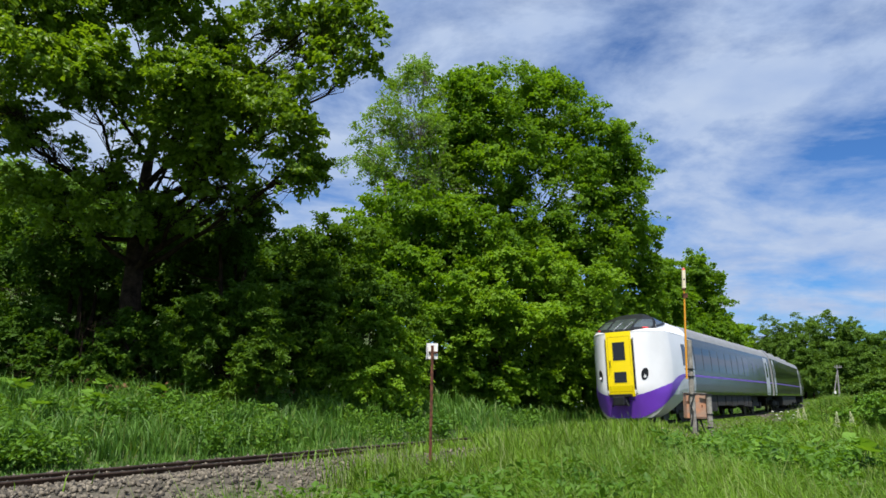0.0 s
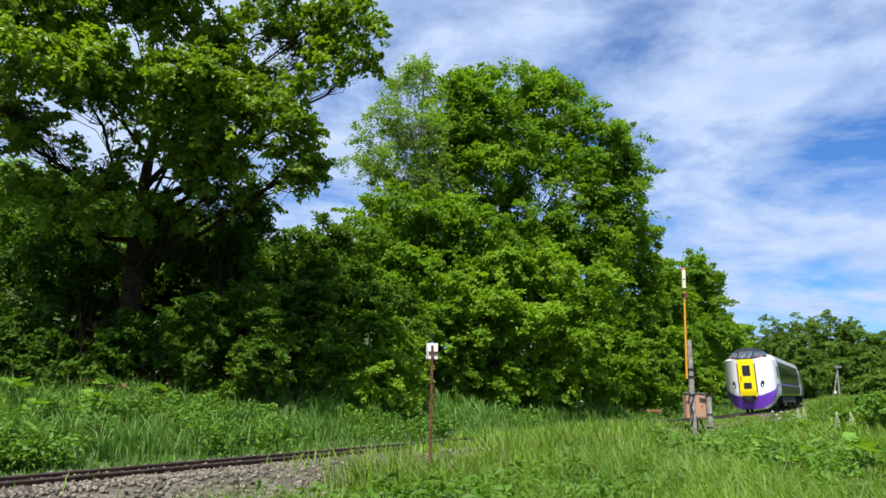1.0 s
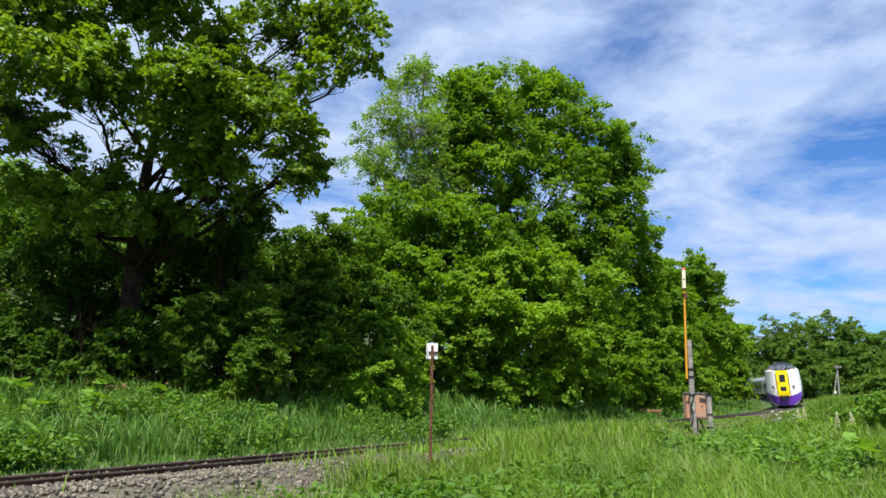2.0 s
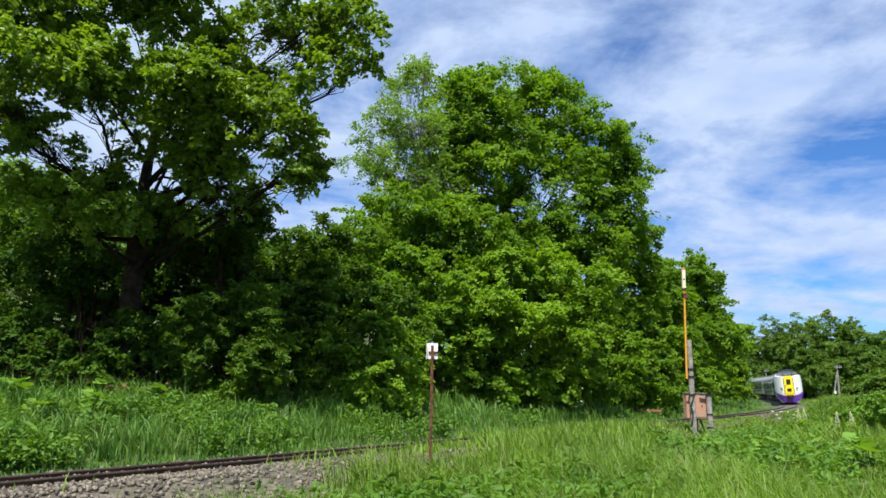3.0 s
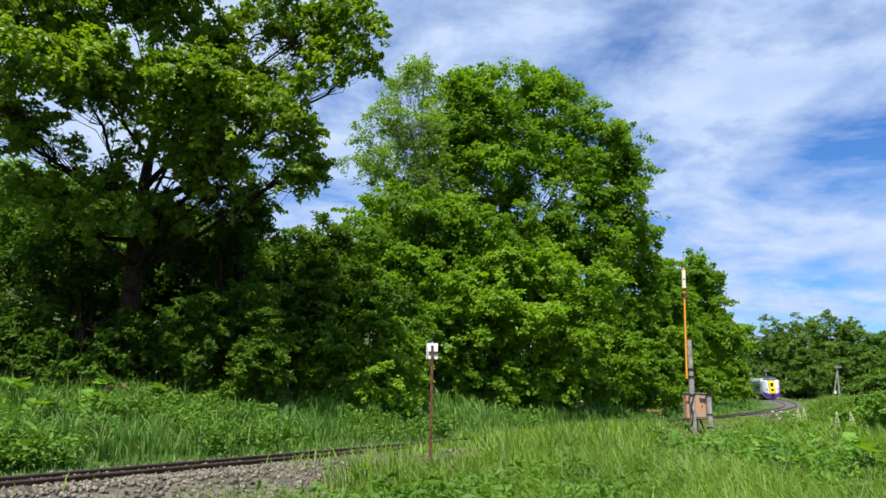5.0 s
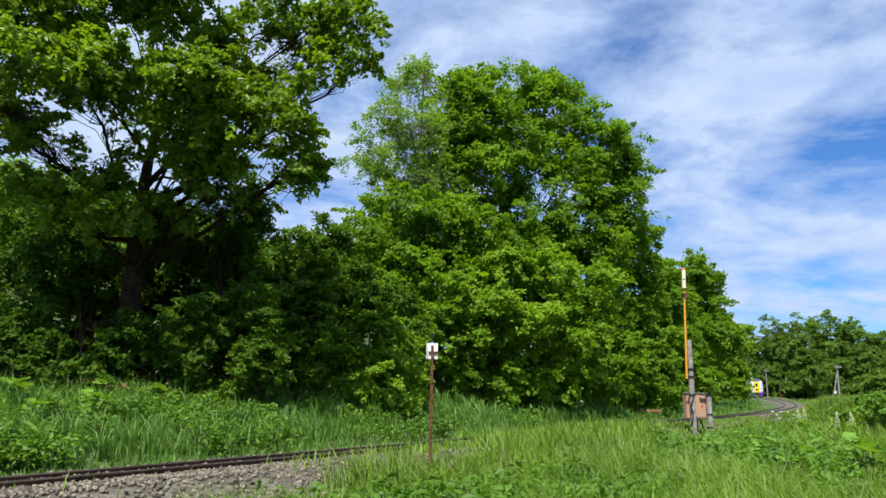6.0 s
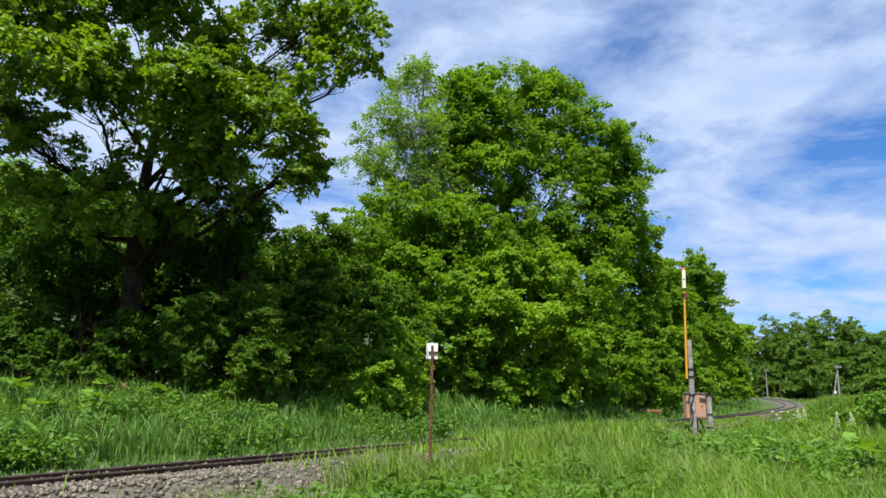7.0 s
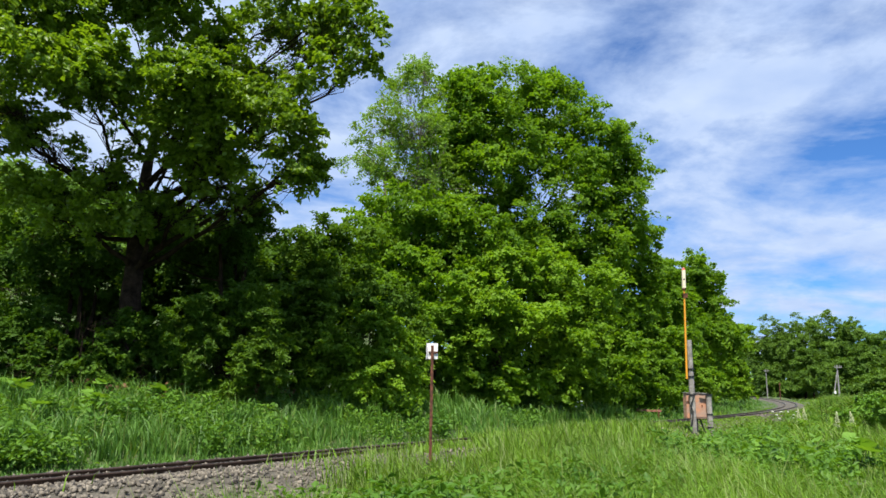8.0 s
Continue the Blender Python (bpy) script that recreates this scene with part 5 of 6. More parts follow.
def build_plants():
    for i, (x, y, c, r, t) in enumerate(BUTTERBURS):
        butterbur(x, y, 60 + i, c, r, t + 0.1, "bright green butterbur with large round leaves in the grass")
    for i, (s, n, c, r, t) in enumerate([(-17, 5.8, 6, 0.17, 0.5), (-15.5, 6.6, 6, 0.18, 0.55), (-13.6, 7.2, 7, 0.2, 0.55), (-12, 6.9, 6, 0.18, 0.5), (-16.8, 7.4, 7, 0.2, 0.6), (-14.6, 8.0, 7, 0.22, 0.6), (5.0, 5.7, 5, 0.28, 0.6), (6.2, 5.5, 5, 0.26, 0.55)]):
        p = on_line(s, n)
        butterbur(p[0], p[1], 80 + i, c, r, t, "large-leaved green plant at the wood edge")
    rng = np.random.default_rng(31)
    first = cow_parsley(1)
    plan = [(4.0, 3.6), (6.6, -3.7), (7.6, -4.2)]
    for i, (s, n) in enumerate(plan):
        p = on_line(s, n)
        m = lean_pose(p[0], p[1], rng.uniform(-5, 5), rng.uniform(-5, 5), rng.uniform(0, 360))
        if i == 0:
            first.matrix_basis = m
        else:
            copy_thing(first, m)
    first = knotweed_plume(2)
    for i, p in enumerate([(12.7, 24.5), (13.4, 25.3), (12.2, 21.3), (13.1, 21.9)]):
        m = lean_pose(p[0], p[1], rng.uniform(-6, 6), rng.uniform(-6, 6), rng.uniform(0, 360))
        if i == 0:
            first.matrix_basis = m
        else:
            copy_thing(first, m)


def build_barrier():
    """A low red and white rail half hidden at the wood edge."""
    ob = thing("barrier", lean_pose(11.2, 37.0, 0, 0, -20, -0.3), "low faded red barrier rail half hidden in leaves", "barrier")
    for x in (-0.5, 0.5):
        bm = bmesh.new()
        box(bm, x, 0, 0.35, 0.07, 0.07, 1.0, 0.008)
        part("post", bm, M_RUST, ob)
    bm = bmesh.new()
    box(bm, 0, -0.05, 0.72, 1.3, 0.03, 0.11, 0.006)
    part("rail", bm, M_BARRIER, ob, "faded red rail")


M_BARRIER = material("faded_red_paint", (0.24, 0.06, 0.04), 0.7, scale=5, amount=0.3, col2=(0.3, 0.14, 0.1))


def build_marker_post():
    ob = thing("marker_post", lean_pose(59.0, 119.5, 0, 0), "slim brown marker post beside the bend", "post")
    bm = bmesh.new()
    rod(bm, (0, 0, -0.2), (0, 0, 3.0), 0.075, 0.07, 10)
    part("shaft", bm, M_RUST, ob)
    bm = bmesh.new()
    box(bm, 0, -0.07, 2.7, 0.2, 0.03, 0.45, 0.01)
    part("plate", bm, M_RUST, ob, "small brown plate")


build_plants()
build_barrier()
build_marker_post()


# ---- the train ----
M_WHITE = material("white_car_paint", (0.80, 0.80, 0.81), 0.28, scale=1.5, amount=0.04, spec=0.5)
M_YELLOW = material("yellow_door_paint", (0.86, 0.66, 0.0), 0.32, scale=2, amount=0.04, spec=0.5)
M_SEAM = material("dull_yellow_seam", (0.45, 0.33, 0.01), 0.6, scale=4, amount=0.1)
M_PURPLE = material("violet_paint", (0.17, 0.05, 0.50), 0.32, scale=2, amount=0.06, spec=0.5)
M_STEEL = material("dull_stainless_sheet", (0.060, 0.065, 0.058), 0.15, 0.35, scale=1.2, amount=0.08, spec=0.2)
M_ROOF = material("light_grey_roof", (0.25, 0.255, 0.26), 0.55, scale=1.5, amount=0.12)
M_GLASS = material("dark_window_glass", (0.015, 0.018, 0.02), 0.08, spec=0.4, amount=0.05)
M_SCREEN = material("windscreen_glass", (0.07, 0.085, 0.09), 0.08, spec=0.8, scale=1.5, amount=0.35)
M_FRAME = material("silver_door_frame", (0.60, 0.60, 0.60), 0.4, 0.4, scale=3, amount=0.06)
M_UNDER = material("sooty_underframe", (0.03, 0.028, 0.026), 0.85, scale=4, amount=0.4)
M_WHEEL = material("dark_wheel_steel", (0.06, 0.05, 0.045), 0.5, 0.7, scale=6, amount=0.3)
M_TAIL = bpy.data.materials.new("red_tail_light")
M_TAIL.use_nodes = True
M_TAIL.node_tree.nodes["Principled BSDF"].inputs["Base Color"].default_value = (0.7, 0.02, 0.02, 1)
M_TAIL.node_tree.nodes["Principled BSDF"].inputs["Emission Color"].default_value = (1.0, 0.04, 0.05, 1)
M_TAIL.node_tree.nodes["Principled BSDF"].inputs["Emission Strength"].default_value = 0.3

SEC_Z = [0.98, 1.10, 1.4, 1.8, 2.2, 2.6, 3.0, 3.2, 3.40, 3.55, 3.66, 3.74, 3.79, 3.81]
SEC_W = [1.37, 1.40, 1.42, 1.42, 1.42, 1.41, 1.375, 1.345, 1.27, 1.15, 0.98, 0.72, 0.40, 0.0]
HALF = 10.62


def half_width(z):
    return float(np.interp(z, SEC_Z, SEC_W))


def shell(bm, y0, y1, zs, mats_of=None):
    """The skin of the body between two stations, over the given heights, both sides."""
    for sgn in (-1, 1):
        rows = []
        for z in zs:
            w = half_width(z) * sgn
            rows.append((bm.verts.new((w, y0, z)), bm.verts.new((w, y1, z))))
        for (a, b), (c, d) in zip(rows[:-1], rows[1:]):
            bm.faces.new((a, b, d, c))


def end_wall(bm, y):
    vs = [bm.verts.new((half_width(z), y, z)) for z in SEC_Z[:-1]] + [bm.verts.new((0, y, SEC_Z[-1]))] + [bm.verts.new((-half_width(z), y, z)) for z in reversed(SEC_Z[:-1])]
    bm.faces.new(vs)


def side_panel(bm, sgn, y0, y1, z0, z1, proud, steps=4):
    """A plate that follows the side of the body and stands a little proud of it."""
    zs = np.linspace(z0, z1, steps + 1)
    rows = [(bm.verts.new((sgn * (half_width(z) + proud), y0, z)), bm.verts.new((sgn * (half_width(z) + proud), y1, z))) for z in zs]
    for (a, b), (c, d) in zip(rows[:-1], rows[1:]):
        bm.faces.new((a, b, d, c) if sgn > 0 else (c, d, b, a))


def add_bogie(car, y):
    bm = bmesh.new()
    for sx in (-0.95, 0.95):
        box(bm, sx, y, 0.52, 0.14, 3.0, 0.22, 0.03)
        for k in (-1.05, 1.05):
            box(bm, sx, y + k, 0.46, 0.24, 0.34, 0.34, 0.04)
    box(bm, 0, y, 0.62, 1.9, 0.5, 0.25, 0.03)
    bg = part("bogie", bm, M_UNDER, car, "sooty bogie frame")
    for k in (-1.05, 1.05):
        for sx in (-0.565, 0.565):
            bm = bmesh.new()
            rod(bm, (sx - 0.06, y + k, 0.43), (sx + 0.06, y + k, 0.43), 0.43, 0.43, 24)
            part("wheel", bm, M_WHEEL, bg, "dark steel wheel")


def add_underframe(car, rng, lo, hi):
    y = lo
    while y < hi - 0.6:
        w = rng.uniform(0.7, 1.7)
        w = min(w, hi - y)
        for sgn in (-1, 1):
            bm = bmesh.new()
            h = rng.uniform(0.45, 0.68)
            box(bm, sgn * 0.98, y + w / 2, 0.98 - h / 2, 0.62, w - 0.12, h, 0.025)
            part("equipment_box", bm, M_UNDER, car, "sooty underfloor equipment box")
        y += w


def add_side_door(car, sgn, y, w=0.95):
    bm = bmesh.new()
    side_panel(bm, sgn, y - w / 2, y + w / 2, 1.02, 3.12, 0.010, 6)
    d = part("side_door", bm, M_FRAME, car, "silver sliding passenger door")
    bm = bmesh.new()
    side_panel(bm, sgn, y - w * 0.22, y + w * 0.22, 2.0, 2.85, 0.016, 3)
    part("pane", bm, M_GLASS, d, "dark door window")


def add_window(car, sgn, y, w, z0=1.98, z1=2.78):
    bm = bmesh.new()
    side_panel(bm, sgn, y - w / 2, y + w / 2, z0, z1, 0.008, 3)
    part("window", bm, M_GLASS, car, "dark tinted passenger window")


def add_band(car, y0, y1, z0, z1):
    for sgn in (-1, 1):
        bm = bmesh.new()
        side_panel(bm, sgn, y0, y1, z0, z1, 0.005, 1)
        part("violet_stripe", bm, M_PURPLE, car, "thin violet stripe")


def roof_units(car, ys):
    for y in ys:
        bm = bmesh.new()
        box(bm, 0, y, 3.83, 1.4, 2.1, 0.2, 0.08)
        part("roof_unit", bm, M_ROOF, car, "pale grey rounded roof ventilator")


def middle_car(label):
    car = thing("train_car", Matrix(), label, "train car", "cars of the train")
    bm = bmesh.new()
    shell(bm, -HALF, HALF, SEC_Z[:8])
    part("body", bm, M_STEEL, car, "grey stainless body sides")
    bm = bmesh.new()
    shell(bm, -HALF, HALF, SEC_Z[7:])
    part("roof", bm, M_ROOF, car, "grey roof", True)
    for y in (-HALF, HALF):
        bm = bmesh.new()
        end_wall(bm, y)
        part("end_wall", bm, M_ROOF, car)
    bm = bmesh.new()
    box(bm, 0, 0, 1.0, 2.6, 2 * HALF - 0.1, 0.06)
    part("floor_plate", bm, M_UNDER, car)
    bm = bmesh.new()
    box(bm, 0, 0.9, 0.74, 1.3, 2 * HALF - 3.4, 0.46, 0.03)
    for k in range(9):
        box(bm, 0.3 * (-1) ** k, -8 + 2 * k, 0.5, 0.5, 0.7, 0.3, 0.02)
    part("centre_sill", bm, M_UNDER, car, "sooty centre sill with pipes and tanks")
    for y in (-HALF - 0.2, HALF + 0.2):
        bm = bmesh.new()
        box(bm, 0, y, 2.2, 1.5, 0.5, 2.1, 0.05)
        part("gangway", bm, M_UNDER, car, "black folding gangway")
    add_band(car, -HALF, HALF, 1.67, 1.745)
    for sgn in (-1, 1):
        for y in (-9.6, 9.6):
            add_side_door(car, sgn, y)
        for k in range(10):
            add_window(car, sgn, -7.6 + k * 1.68, 1.45)
    roof_units(car, (-6.5, -2.0, 3.0, 7.2))
    rng = np.random.default_rng(21)
    add_underframe(car, rng, -5.2, 5.2)
    for y in (-7.1, 7.1):
        add_bogie(car, y)
    return car


def nose_y(x, z):
    """How far back the cab's skin lies at offset x and height z."""
    u = min(1.0, abs(x) / 1.42)
    y = -HALF - 0.25 + 0.10 * u ** 2 + 1.15 * max(0.0, (u - 0.32) / 0.68) ** 2.0
    y += 0.035 * max(0, z - 1.0)
    if z > BROW:
        y += (z - BROW) * 1.5 + (z - BROW) ** 2 * 0.75
    if z < 1.15:
        y += (1.15 - z) * 0.30
    return y


CAB_Z = [0.98, 1.15, 1.4, 1.7, 2.0, 2.3, 2.6, 2.9, 3.20, 3.30, 3.40, 3.57, 3.72, 3.84, 3.95, 4.01]
BROW = 3.20          # where the white front meets the black dome
CAB_W = [1.34, 1.38, 1.41, 1.42, 1.42, 1.42, 1.41, 1.39, 1.36, 1.14, 1.10, 1.02, 0.92, 0.77, 0.52, 0.22]
SKIRT_Z = [0.22, 0.34, 0.55, 0.78, 0.98]
SKIRT_W = [0.80, 0.98, 1.13, 1.25, 1.34]


def cab_skin(bm, zs, ws, u0=-1.0, u1=1.0, cols=18, proud=0.0):
    rows = []
    for z, w in zip(zs, ws):
        rows.append([bm.verts.new((w * u, nose_y(w * u, z) - proud, z)) for u in np.linspace(u0, u1, cols + 1)])
    for a, b in zip(rows[:-1], rows[1:]):
        for k in range(cols):
            bm.faces.new((a[k], a[k + 1], b[k + 1], b[k]))
    return rows


def side_y(q, z):
    """The cab's side from the corner of the nose (q = 0) to the start of the saloon (q = 1)."""
    w = float(np.interp(z, SKIRT_Z + CAB_Z[1:], SKIRT_W + CAB_W[1:]))
    y0 = nose_y(w, z)
    return y0 + (-7.0 - y0) * q


def side_x(q, z):
    w = float(np.interp(z, SKIRT_Z + CAB_Z[1:], SKIRT_W + CAB_W[1:]))
    full = half_width(z) if z >= 0.98 else w + 0.05
    return w + (full - w) * min(1.0, q * 2.2)


def cab_patch(bm, x0, x1, z0, z1, proud, cols=6, rws=6):
    rows = [[bm.verts.new((x, nose_y(x, z) - proud, z)) for x in np.linspace(x0, x1, cols + 1)] for z in np.linspace(z0, z1, rws + 1)]
    for a, b in zip(rows[:-1], rows[1:]):
        for k in range(cols):
            bm.faces.new((a[k], a[k + 1], b[k + 1], b[k]))


def end_car():
    car = thing("train_end_car", Matrix(), "white, violet and grey diesel train car with yellow end door", "train car", "cars of the train")
    cab_back = -8.2
    lower = [z for z in CAB_Z if z <= BROW]
    bm = bmesh.new()
    rows = cab_skin(bm, lower, CAB_W[:len(lower)])
    for k in (0, -1):
        sgn = 1 if k else -1
        prev = [row[k] for row in rows]
        for q in np.linspace(0, 1, 9)[1:]:
            col = [bm.verts.new((sgn * side_x(q, z), side_y(q, z), z)) for z in lower]
            for a, b, c, d in zip(prev[:-1], prev[1:], col[1:], col[:-1]):
                bm.faces.new((a, b, c, d))
            prev = col
    part("cab", bm, M_WHITE, car, "glossy white cab front", True)
    # upper cab: black windscreen dome that runs back into the roof
    up_z, up_w = CAB_Z[len(lower) - 1:], CAB_W[len(lower) - 1:]
    bm = bmesh.new()
    cab_skin(bm, up_z, up_w)
    part("windscreen_frame", bm, M_BLACK, car, "black wrap-around windscreen frame", True)
    bm = bmesh.new()
    top = [(z, w) for z, w in zip(up_z, up_w)]
    for sgn in (-1, 1):
        prev = None
        for z, w in top:
            zz = min(z, 3.81)
            a = bm.verts.new((sgn * w, nose_y(w, z), z))
            b = bm.verts.new((sgn * half_width(zz), cab_back + 1.2, zz))
            if prev:
                bm.faces.new((prev[0], prev[1], b, a))
            prev = (a, b)
        a, b = prev
        if sgn < 0:
            keep_ab = (a, b)
        else:
            bm.faces.new((keep_ab[0], keep_ab[1], b, a))
    part("cab_roof", bm, M_WHITE, car, "white cab roof fairing", True)
    # the dome's side glass tapers back to a point on the fairing
    def fairing(sgn, f, e):
        z = BROW + (CAB_Z[-1] - BROW) * e
        w = float(np.interp(z, CAB_Z, CAB_W))
        zz = min(z, 3.81)
        a, b = (w, nose_y(w, z), z), (half_width(zz), cab_back + 1.2, zz)
        return (sgn * (a[0] + (b[0] - a[0]) * f + 0.012), a[1] + (b[1] - a[1]) * f, a[2] + (b[2] - a[2]) * f + 0.012)
    for sgn in (-1, 1):
        for nm, mat, lab, c0, c1, far in (("quarter_frame", M_BLACK, "black tapering frame behind the windscreen", 0.16, 0.9, 0.42), ("quarter_glass", M_SCREEN, "dark tapering quarter glass", 0.26, 0.66, 0.30)):
            bm = bmesh.new()
            prev = None
            for k in range(7):
                f = far * k / 6
                col = []
                for j in range(5):
                    e = 0.5 + (c0 - 0.5 + (c1 - c0) * j / 4) * (1 - 0.96 * k / 6)
                    p = fairing(sgn, f, e)
                    o = 0.008 if mat is M_SCREEN else 0.0
                    col.append(bm.verts.new((p[0] + sgn * o, p[1], p[2] + o)))
                if prev:
                    for q0, q1, q2, q3 in zip(prev[:-1], prev[1:], col[1:], col[:-1]):
                        bm.faces.new((q0, q1, q2, q3))
                prev = col
            part(nm, bm, mat, car, lab, True)
        # the white front climbs towards its corners
        bm = bmesh.new()
        prev = None
        for k in range(9):
            u = 0.36 + 0.64 * k / 8
            top_z = BROW + 0.01 + 0.09 * min(1.0, (u - 0.36) / 0.44) ** 1.2
            col = []
            for z in (BROW - 0.01, (BROW + top_z) / 2, top_z):
                x = sgn * float(np.interp(z, CAB_Z, CAB_W)) * u
                col.append(bm.verts.new((x, nose_y(x, z) - 0.010, z + 0.004)))
            if prev:
                for q0, q1, q2, q3 in zip(prev[:-1], prev[1:], col[1:], col[:-1]):
                    bm.faces.new((q0, q1, q2, q3))
            prev = col
        part("brow", bm, M_WHITE, car, "white brow under the windscreen", True)
    for x0, x1, z0, z1 in ((-0.40, 0.40, 3.31, 3.76), (0.48, 1.02, 3.36, 3.70), (-1.02, -0.48, 3.36, 3.70)):
        bm = bmesh.new()
        rows = []
        for z in np.linspace(z0, z1, 6):
            lim = float(np.interp(z, CAB_Z, CAB_W)) * 0.95
            rows.append([bm.verts.new((x, nose_y(x, z) - 0.014, z)) for x in np.clip(np.linspace(x0, x1, 6), -lim, lim)])
        for a, b in zip(rows[:-1], rows[1:]):
            for k in range(5):
                bm.faces.new((a[k], a[k + 1], b[k + 1], b[k]))
        part("windscreen", bm, M_SCREEN, car, "curved dark windscreen pane", True)
    # wipers rest on the middle pane
    for x in (-0.2, 0.18):
        bm = bmesh.new()
        rod(bm, (x, nose_y(x, 3.27) - 0.03, 3.27), (x + 0.14, nose_y(x + 0.14, 3.6) - 0.03, 3.6), 0.012, 0.008, 6)
        part("wiper", bm, M_FRAME, car, "thin wiper arm")
    # pillars of the windscreen
    for x in (-0.44, 0.44):
        bm = bmesh.new()
        cab_patch(bm, x - 0.03, x + 0.03, 3.22, 3.86, 0.016, 1, 6)
        part("pillar", bm, M_BLACK, car, "black windscreen pillar")
    for sgn in (-1, 1):
        bm = bmesh.new()
        cab_patch(bm, sgn * 0.86 - 0.08, sgn * 0.86 + 0.08, 3.325, 3.36, 0.017, 3, 2)
        part("tail_light", bm, M_TAIL, car, "small red tail light")
    # yellow end door with a black surround and two windows
    bm = bmesh.new()
    cab_patch(bm, -0.53, 0.53, 0.84, 3.23, 0.014)
    part("door_surround", bm, M_BLACK, car, "black door surround")
    bm = bmesh.new()
    cab_patch(bm, -0.465, 0.465, 0.95, 3.21, 0.045)
    door = part("end_door", bm, M_YELLOW, car, "bright yellow end door")
    for z0, z1, nm in ((2.20, 2.84, "upper"), (1.43, 1.80, "lower")):
        bm = bmesh.new()
        cab_patch(bm, -0.26, 0.26, z0 - 0.03, z1 + 0.03, 0.050, 2, 3)
        part("window_rim", bm, M_YELLOW, door, "raised yellow rim")
        bm = bmesh.new()
        cab_patch(bm, -0.225, 0.225, z0, z1, 0.056, 2, 3)
        part("door_window", bm, M_GLASS, door, "dark %s door window" % nm)
    for x0, x1, z0, z1 in ((-0.40, 0.40, 1.12, 1.125), (-0.40, 0.40, 3.03, 3.035), (-0.40, -0.394, 1.12, 3.03), (0.394, 0.40, 1.12, 3.03)):
        bm = bmesh.new()
        cab_patch(bm, x0 - 0.004, x1 + 0.004, z0 - 0.004, z1 + 0.004, 0.049, 2, 2)
        part("seam", bm, M_SEAM, door, "thin shadowed door seam")
    bm = bmesh.new()
    rod(bm, (-0.33, nose_y(0.33, 2.0) - 0.10, 1.95), (-0.33, nose_y(0.33, 2.0) - 0.10, 2.2), 0.018, 0.018, 8)
    part("handle", bm, M_BLACK, door, "black grab handle")
    for sgn in (-1, 1):
        bm = bmesh.new()
        x = sgn * 0.80
        ring = []
        for k in range(16):
            th = 2 * math.pi * k / 16
            xx, zz = x + 0.10 * math.cos(th) + 0.03 * sgn * math.sin(th), 1.70 + 0.21 * math.sin(th)
            ring.append(bm.verts.new((xx, nose_y(xx, zz) - 0.012, zz)))
        bm.faces.new(ring)
        lamp = part("headlight", bm, M_BLACK, car, "oval black headlight recess")
        bm = bmesh.new()
        rod(bm, (x, nose_y(x, 1.62) - 0.03, 1.62), (x, nose_y(x, 1.62) + 0.02, 1.60), 0.052, 0.052, 14)
        part("lens", bm, M_FRAME, lamp, "round silvery lens")
    # silver skirt all round, with the violet sweep laid over it
    bm = bmesh.new()
    rows = cab_skin(bm, SKIRT_Z, SKIRT_W)
    part("skirt", bm, M_FRAME, car, "silver grey front skirt", True)

    def violet_span(p):
        """Lower and upper edge of the violet; p runs from the middle (0) to the corner (1) and on along the side (2)."""
        hi = float(np.interp(p, [0, 0.36, 0.55, 0.75, 0.9, 1.0, 1.15, 1.3, 1.5, 1.7, 2], [0.985, 0.985, 1.05, 1.17, 1.30, 1.40, 1.54, 1.64, 1.72, 1.745, 1.745]))
        lo = float(np.interp(p, [0, 0.62, 0.75, 0.9, 1.0, 1.1, 1.25, 1.4, 1.6, 1.8, 2], [0.215, 0.215, 0.28, 0.46, 0.66, 0.92, 1.22, 1.44, 1.60, 1.67, 1.67]))
        return lo, hi

    for sgn in (-1, 1):
        bm = bmesh.new()
        prev = None
        for k in range(7):
            col = []
            for z in SKIRT_Z:
                q = k / 6 * (0.28 + 0.5 * ((z - 0.22) / 0.76) ** 1.5)
                col.append(bm.verts.new((sgn * side_x(q, z), side_y(q, z), z)))
            if prev:
                for a, b, c, d in zip(prev[:-1], prev[1:], col[1:], col[:-1]):
                    bm.faces.new((a, b, c, d))
            prev = col
        part("side_skirt", bm, M_FRAME, car, "silver grey skirt behind the corner", True)
        # violet sweep from the middle of the skirt to the side stripe
        bm = bmesh.new()
        prev = None
        for k in range(37):
            p = 2.0 * k / 36
            col = []
            for z in np.linspace(*violet_span(p), 9):
                w = float(np.interp(z, SKIRT_Z + CAB_Z[1:], SKIRT_W + CAB_W[1:]))
                if p <= 1:
                    col.append(bm.verts.new((sgn * (w * p + 0.012 * p), nose_y(w * p, z) - 0.012, z)))
                else:
                    q = p - 1
                    col.append(bm.verts.new((sgn * (side_x(q, z) + 0.012), side_y(q, z) - 0.012 * (1 - q), z)))
            if prev:
                for a, b, c, d in zip(prev[:-1], prev[1:], col[1:], col[:-1]):
                    bm.faces.new((a, b, c, d))
            prev = col
        part("violet_sweep", bm, M_PURPLE, car, "violet sweep rising to the side stripe", True)
        bm = bmesh.new()
        prev = None
        for k in range(7):
            q = 0.35 + 0.65 * k / 6
            hi = max(1.0, min(violet_span(1 + q)[0], 1.66))
            col = [bm.verts.new((sgn * (side_x(q, z) + 0.006), side_y(q, z), z)) for z in np.linspace(0.985, hi, 4)]
            if prev:
                for a, b, c, d in zip(prev[:-1], prev[1:], col[1:], col[:-1]):
                    bm.faces.new((a, b, c, d))
            prev = col
        part("lower_panel", bm, M_FRAME, car, "pale grey lower side panel")
    # coupler
    bm = bmesh.new()
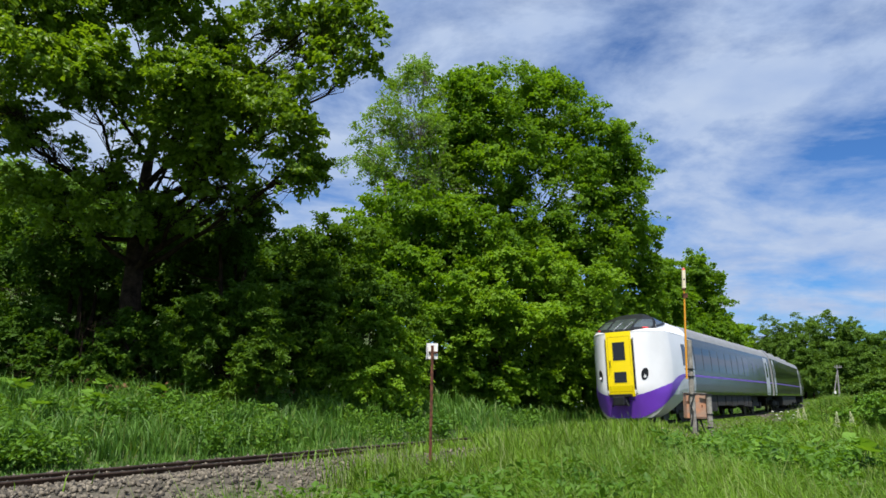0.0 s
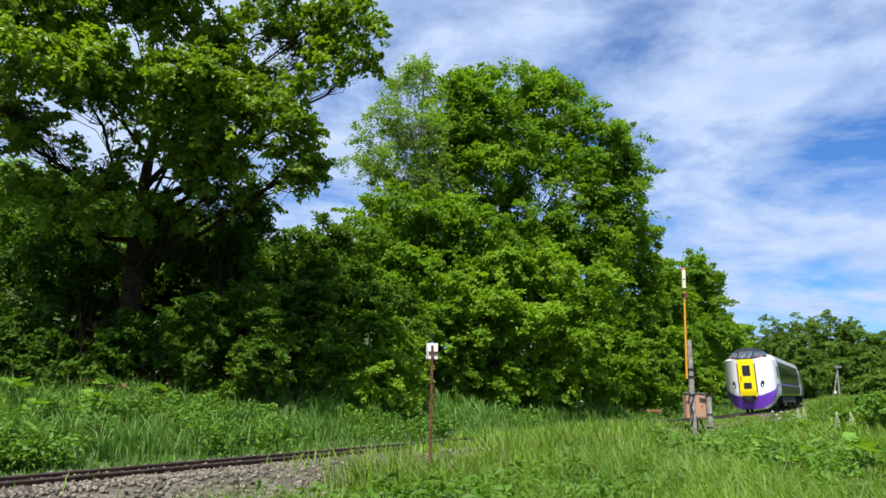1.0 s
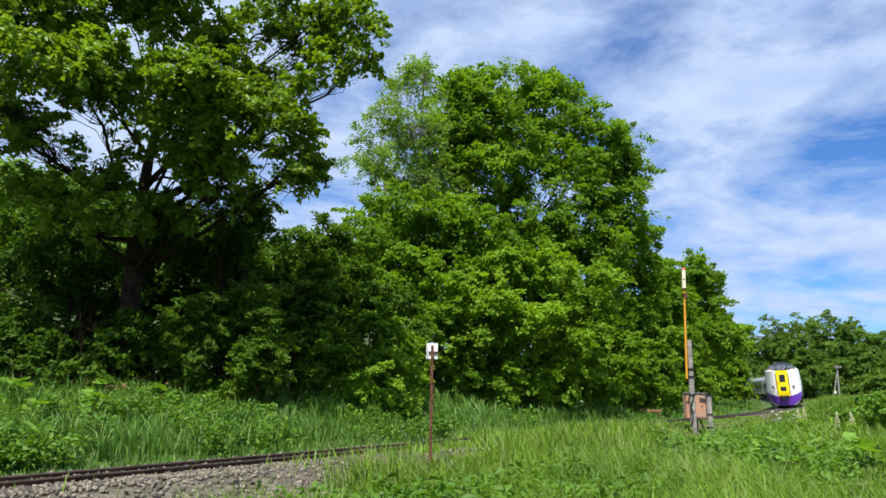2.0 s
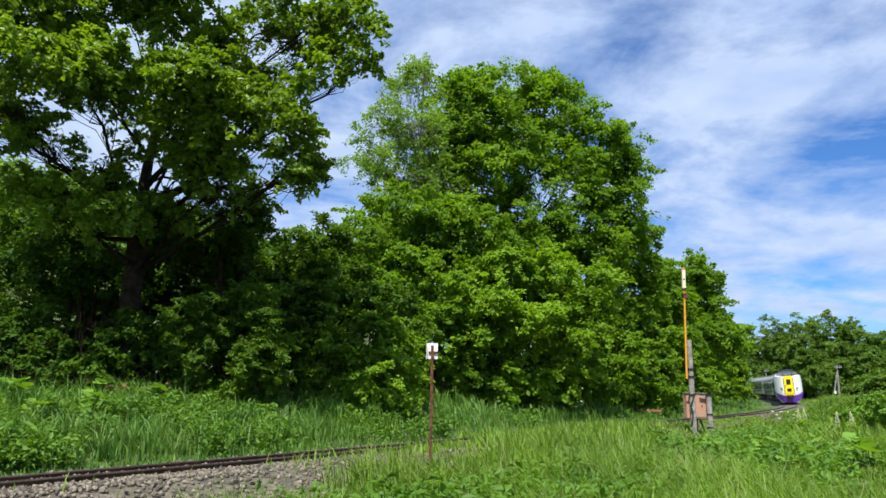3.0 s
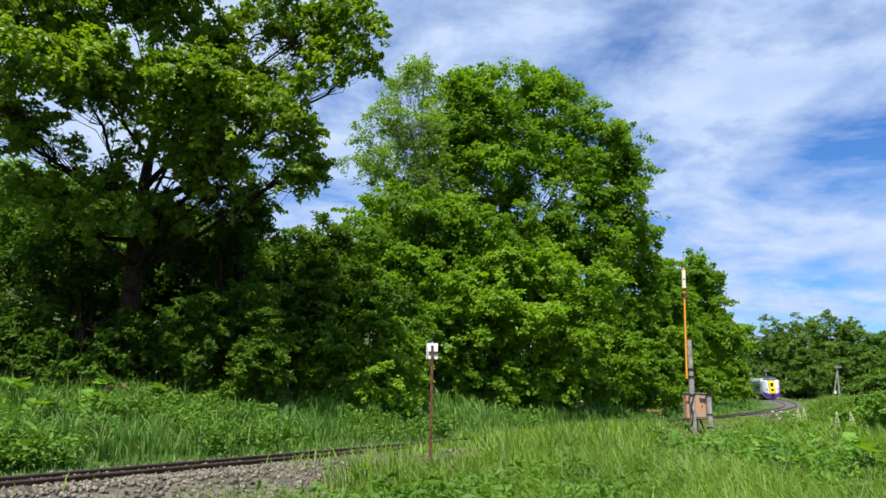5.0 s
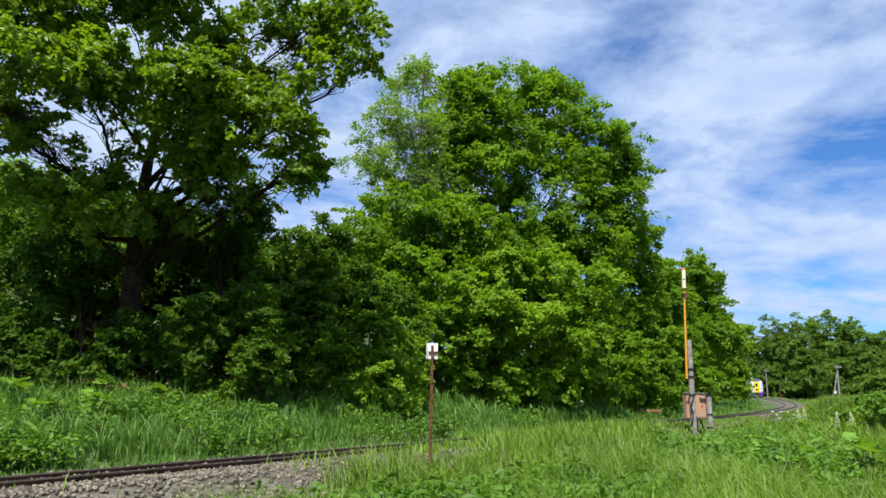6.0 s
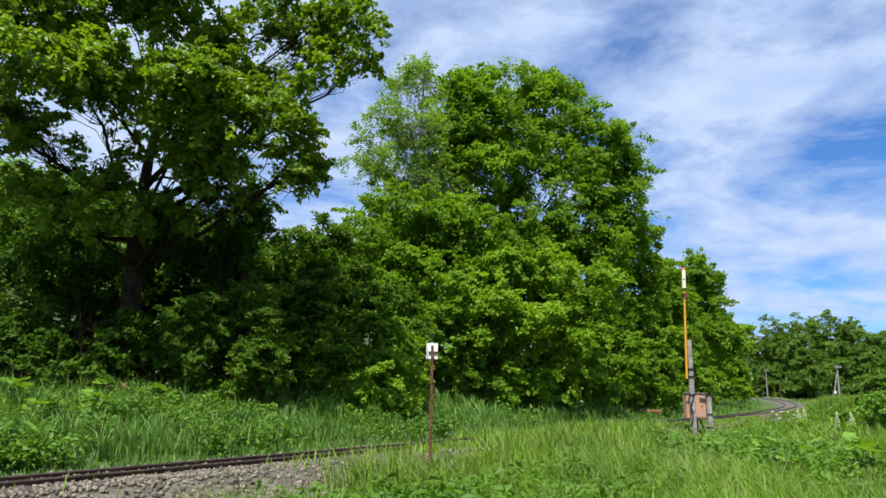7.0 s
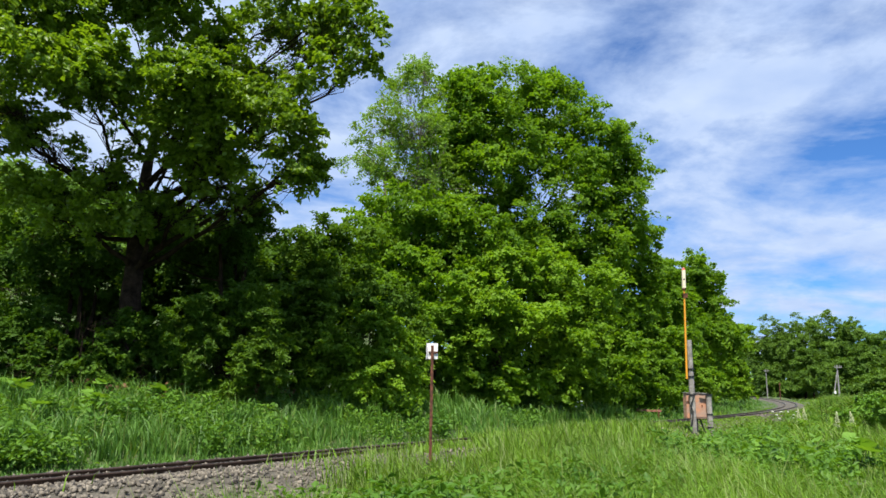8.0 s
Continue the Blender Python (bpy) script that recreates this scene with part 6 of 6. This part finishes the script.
    box(bm, 0, -11.02, 0.80, 0.42, 0.55, 0.30, 0.04)
    box(bm, 0, -10.95, 0.98, 0.74, 0.36, 0.10, 0.02)
    rod(bm, (-0.28, -11.1, 0.62), (-0.16, -11.1, 0.9), 0.04, 0.04, 8)
    rod(bm, (0.28, -11.1, 0.62), (0.16, -11.1, 0.9), 0.04, 0.04, 8)
    part("coupler", bm, M_BLACK, car, "black coupler and hoses")
    # saloon body
    y0 = cab_back + 1.2
    bm = bmesh.new()
    shell(bm, y0, HALF, SEC_Z[:8])
    part("body", bm, M_STEEL, car, "grey stainless body sides")
    bm = bmesh.new()
    shell(bm, y0, HALF, SEC_Z[7:])
    part("roof", bm, M_ROOF, car, "grey roof", True)
    bm = bmesh.new()
    end_wall(bm, HALF)
    part("end_wall", bm, M_ROOF, car)
    bm = bmesh.new()
    box(bm, 0, 0.6, 1.0, 2.6, 2 * HALF - 1.6, 0.06)
    part("floor_plate", bm, M_UNDER, car)
    bm = bmesh.new()
    box(bm, 0, 0.9, 0.74, 1.3, 2 * HALF - 3.4, 0.46, 0.03)
    for k in range(9):
        box(bm, 0.3 * (-1) ** k, -8 + 2 * k, 0.5, 0.5, 0.7, 0.3, 0.02)
    part("centre_sill", bm, M_UNDER, car, "sooty centre sill with pipes and tanks")
    bm = bmesh.new()
    box(bm, 0, HALF + 0.2, 2.2, 1.5, 0.5, 2.1, 0.05)
    part("gangway", bm, M_UNDER, car, "black folding gangway")
    add_band(car, -7.0, HALF, 1.67, 1.745)
    for sgn in (-1, 1):
        bm = bmesh.new()
        side_panel(bm, sgn, -8.05, -7.55, 2.05, 2.85, 0.010, 3)
        part("cab_window", bm, M_GLASS, car, "dark cab side window")
        add_side_door(car, sgn, -6.95, 0.8)
        add_side_door(car, sgn, 9.35, 1.15)
        for k in range(8):
            add_window(car, sgn, -5.75 + k * 1.32, 1.14, 1.95, 2.86)
        for y in (5.6, 6.9):
            add_window(car, sgn, y, 0.6, 2.05, 2.7)
    rng = np.random.default_rng(22)
    add_underframe(car, rng, -5.2, 5.2)
    for y in (-7.1, 7.1):
        add_bogie(car, y)
    return car


SPEED = 21.79       # metres a second, away along the line
LEAN = -0.8          # roll of the bodies on their springs, degrees
cars = [end_car(), middle_car("grey stainless middle car with a violet stripe")]
for _ in range(3):
    cars.append(copy_thing(cars[1], Matrix()))


def car_pose(s):
    a, b = on_line(s - 7.1), on_line(s + 7.1)
    m = (a + b) / 2
    head = math.degrees(math.atan2(b[0] - a[0], b[1] - a[1]))
    rise = math.degrees(math.atan2(b[2] - a[2], 14.2))
    return pose(m[0], m[1], m[2], rise, -math.degrees(math.atan(CANT)) - LEAN, -head)


def motions():
    for k, car in enumerate(cars):
        rows = []
        for i in range(33):
            t = i * 0.25
            rows.append((t, car_pose(SPEED * t + HALF + k * 21.75)))
        walk(car, rows)


motions()
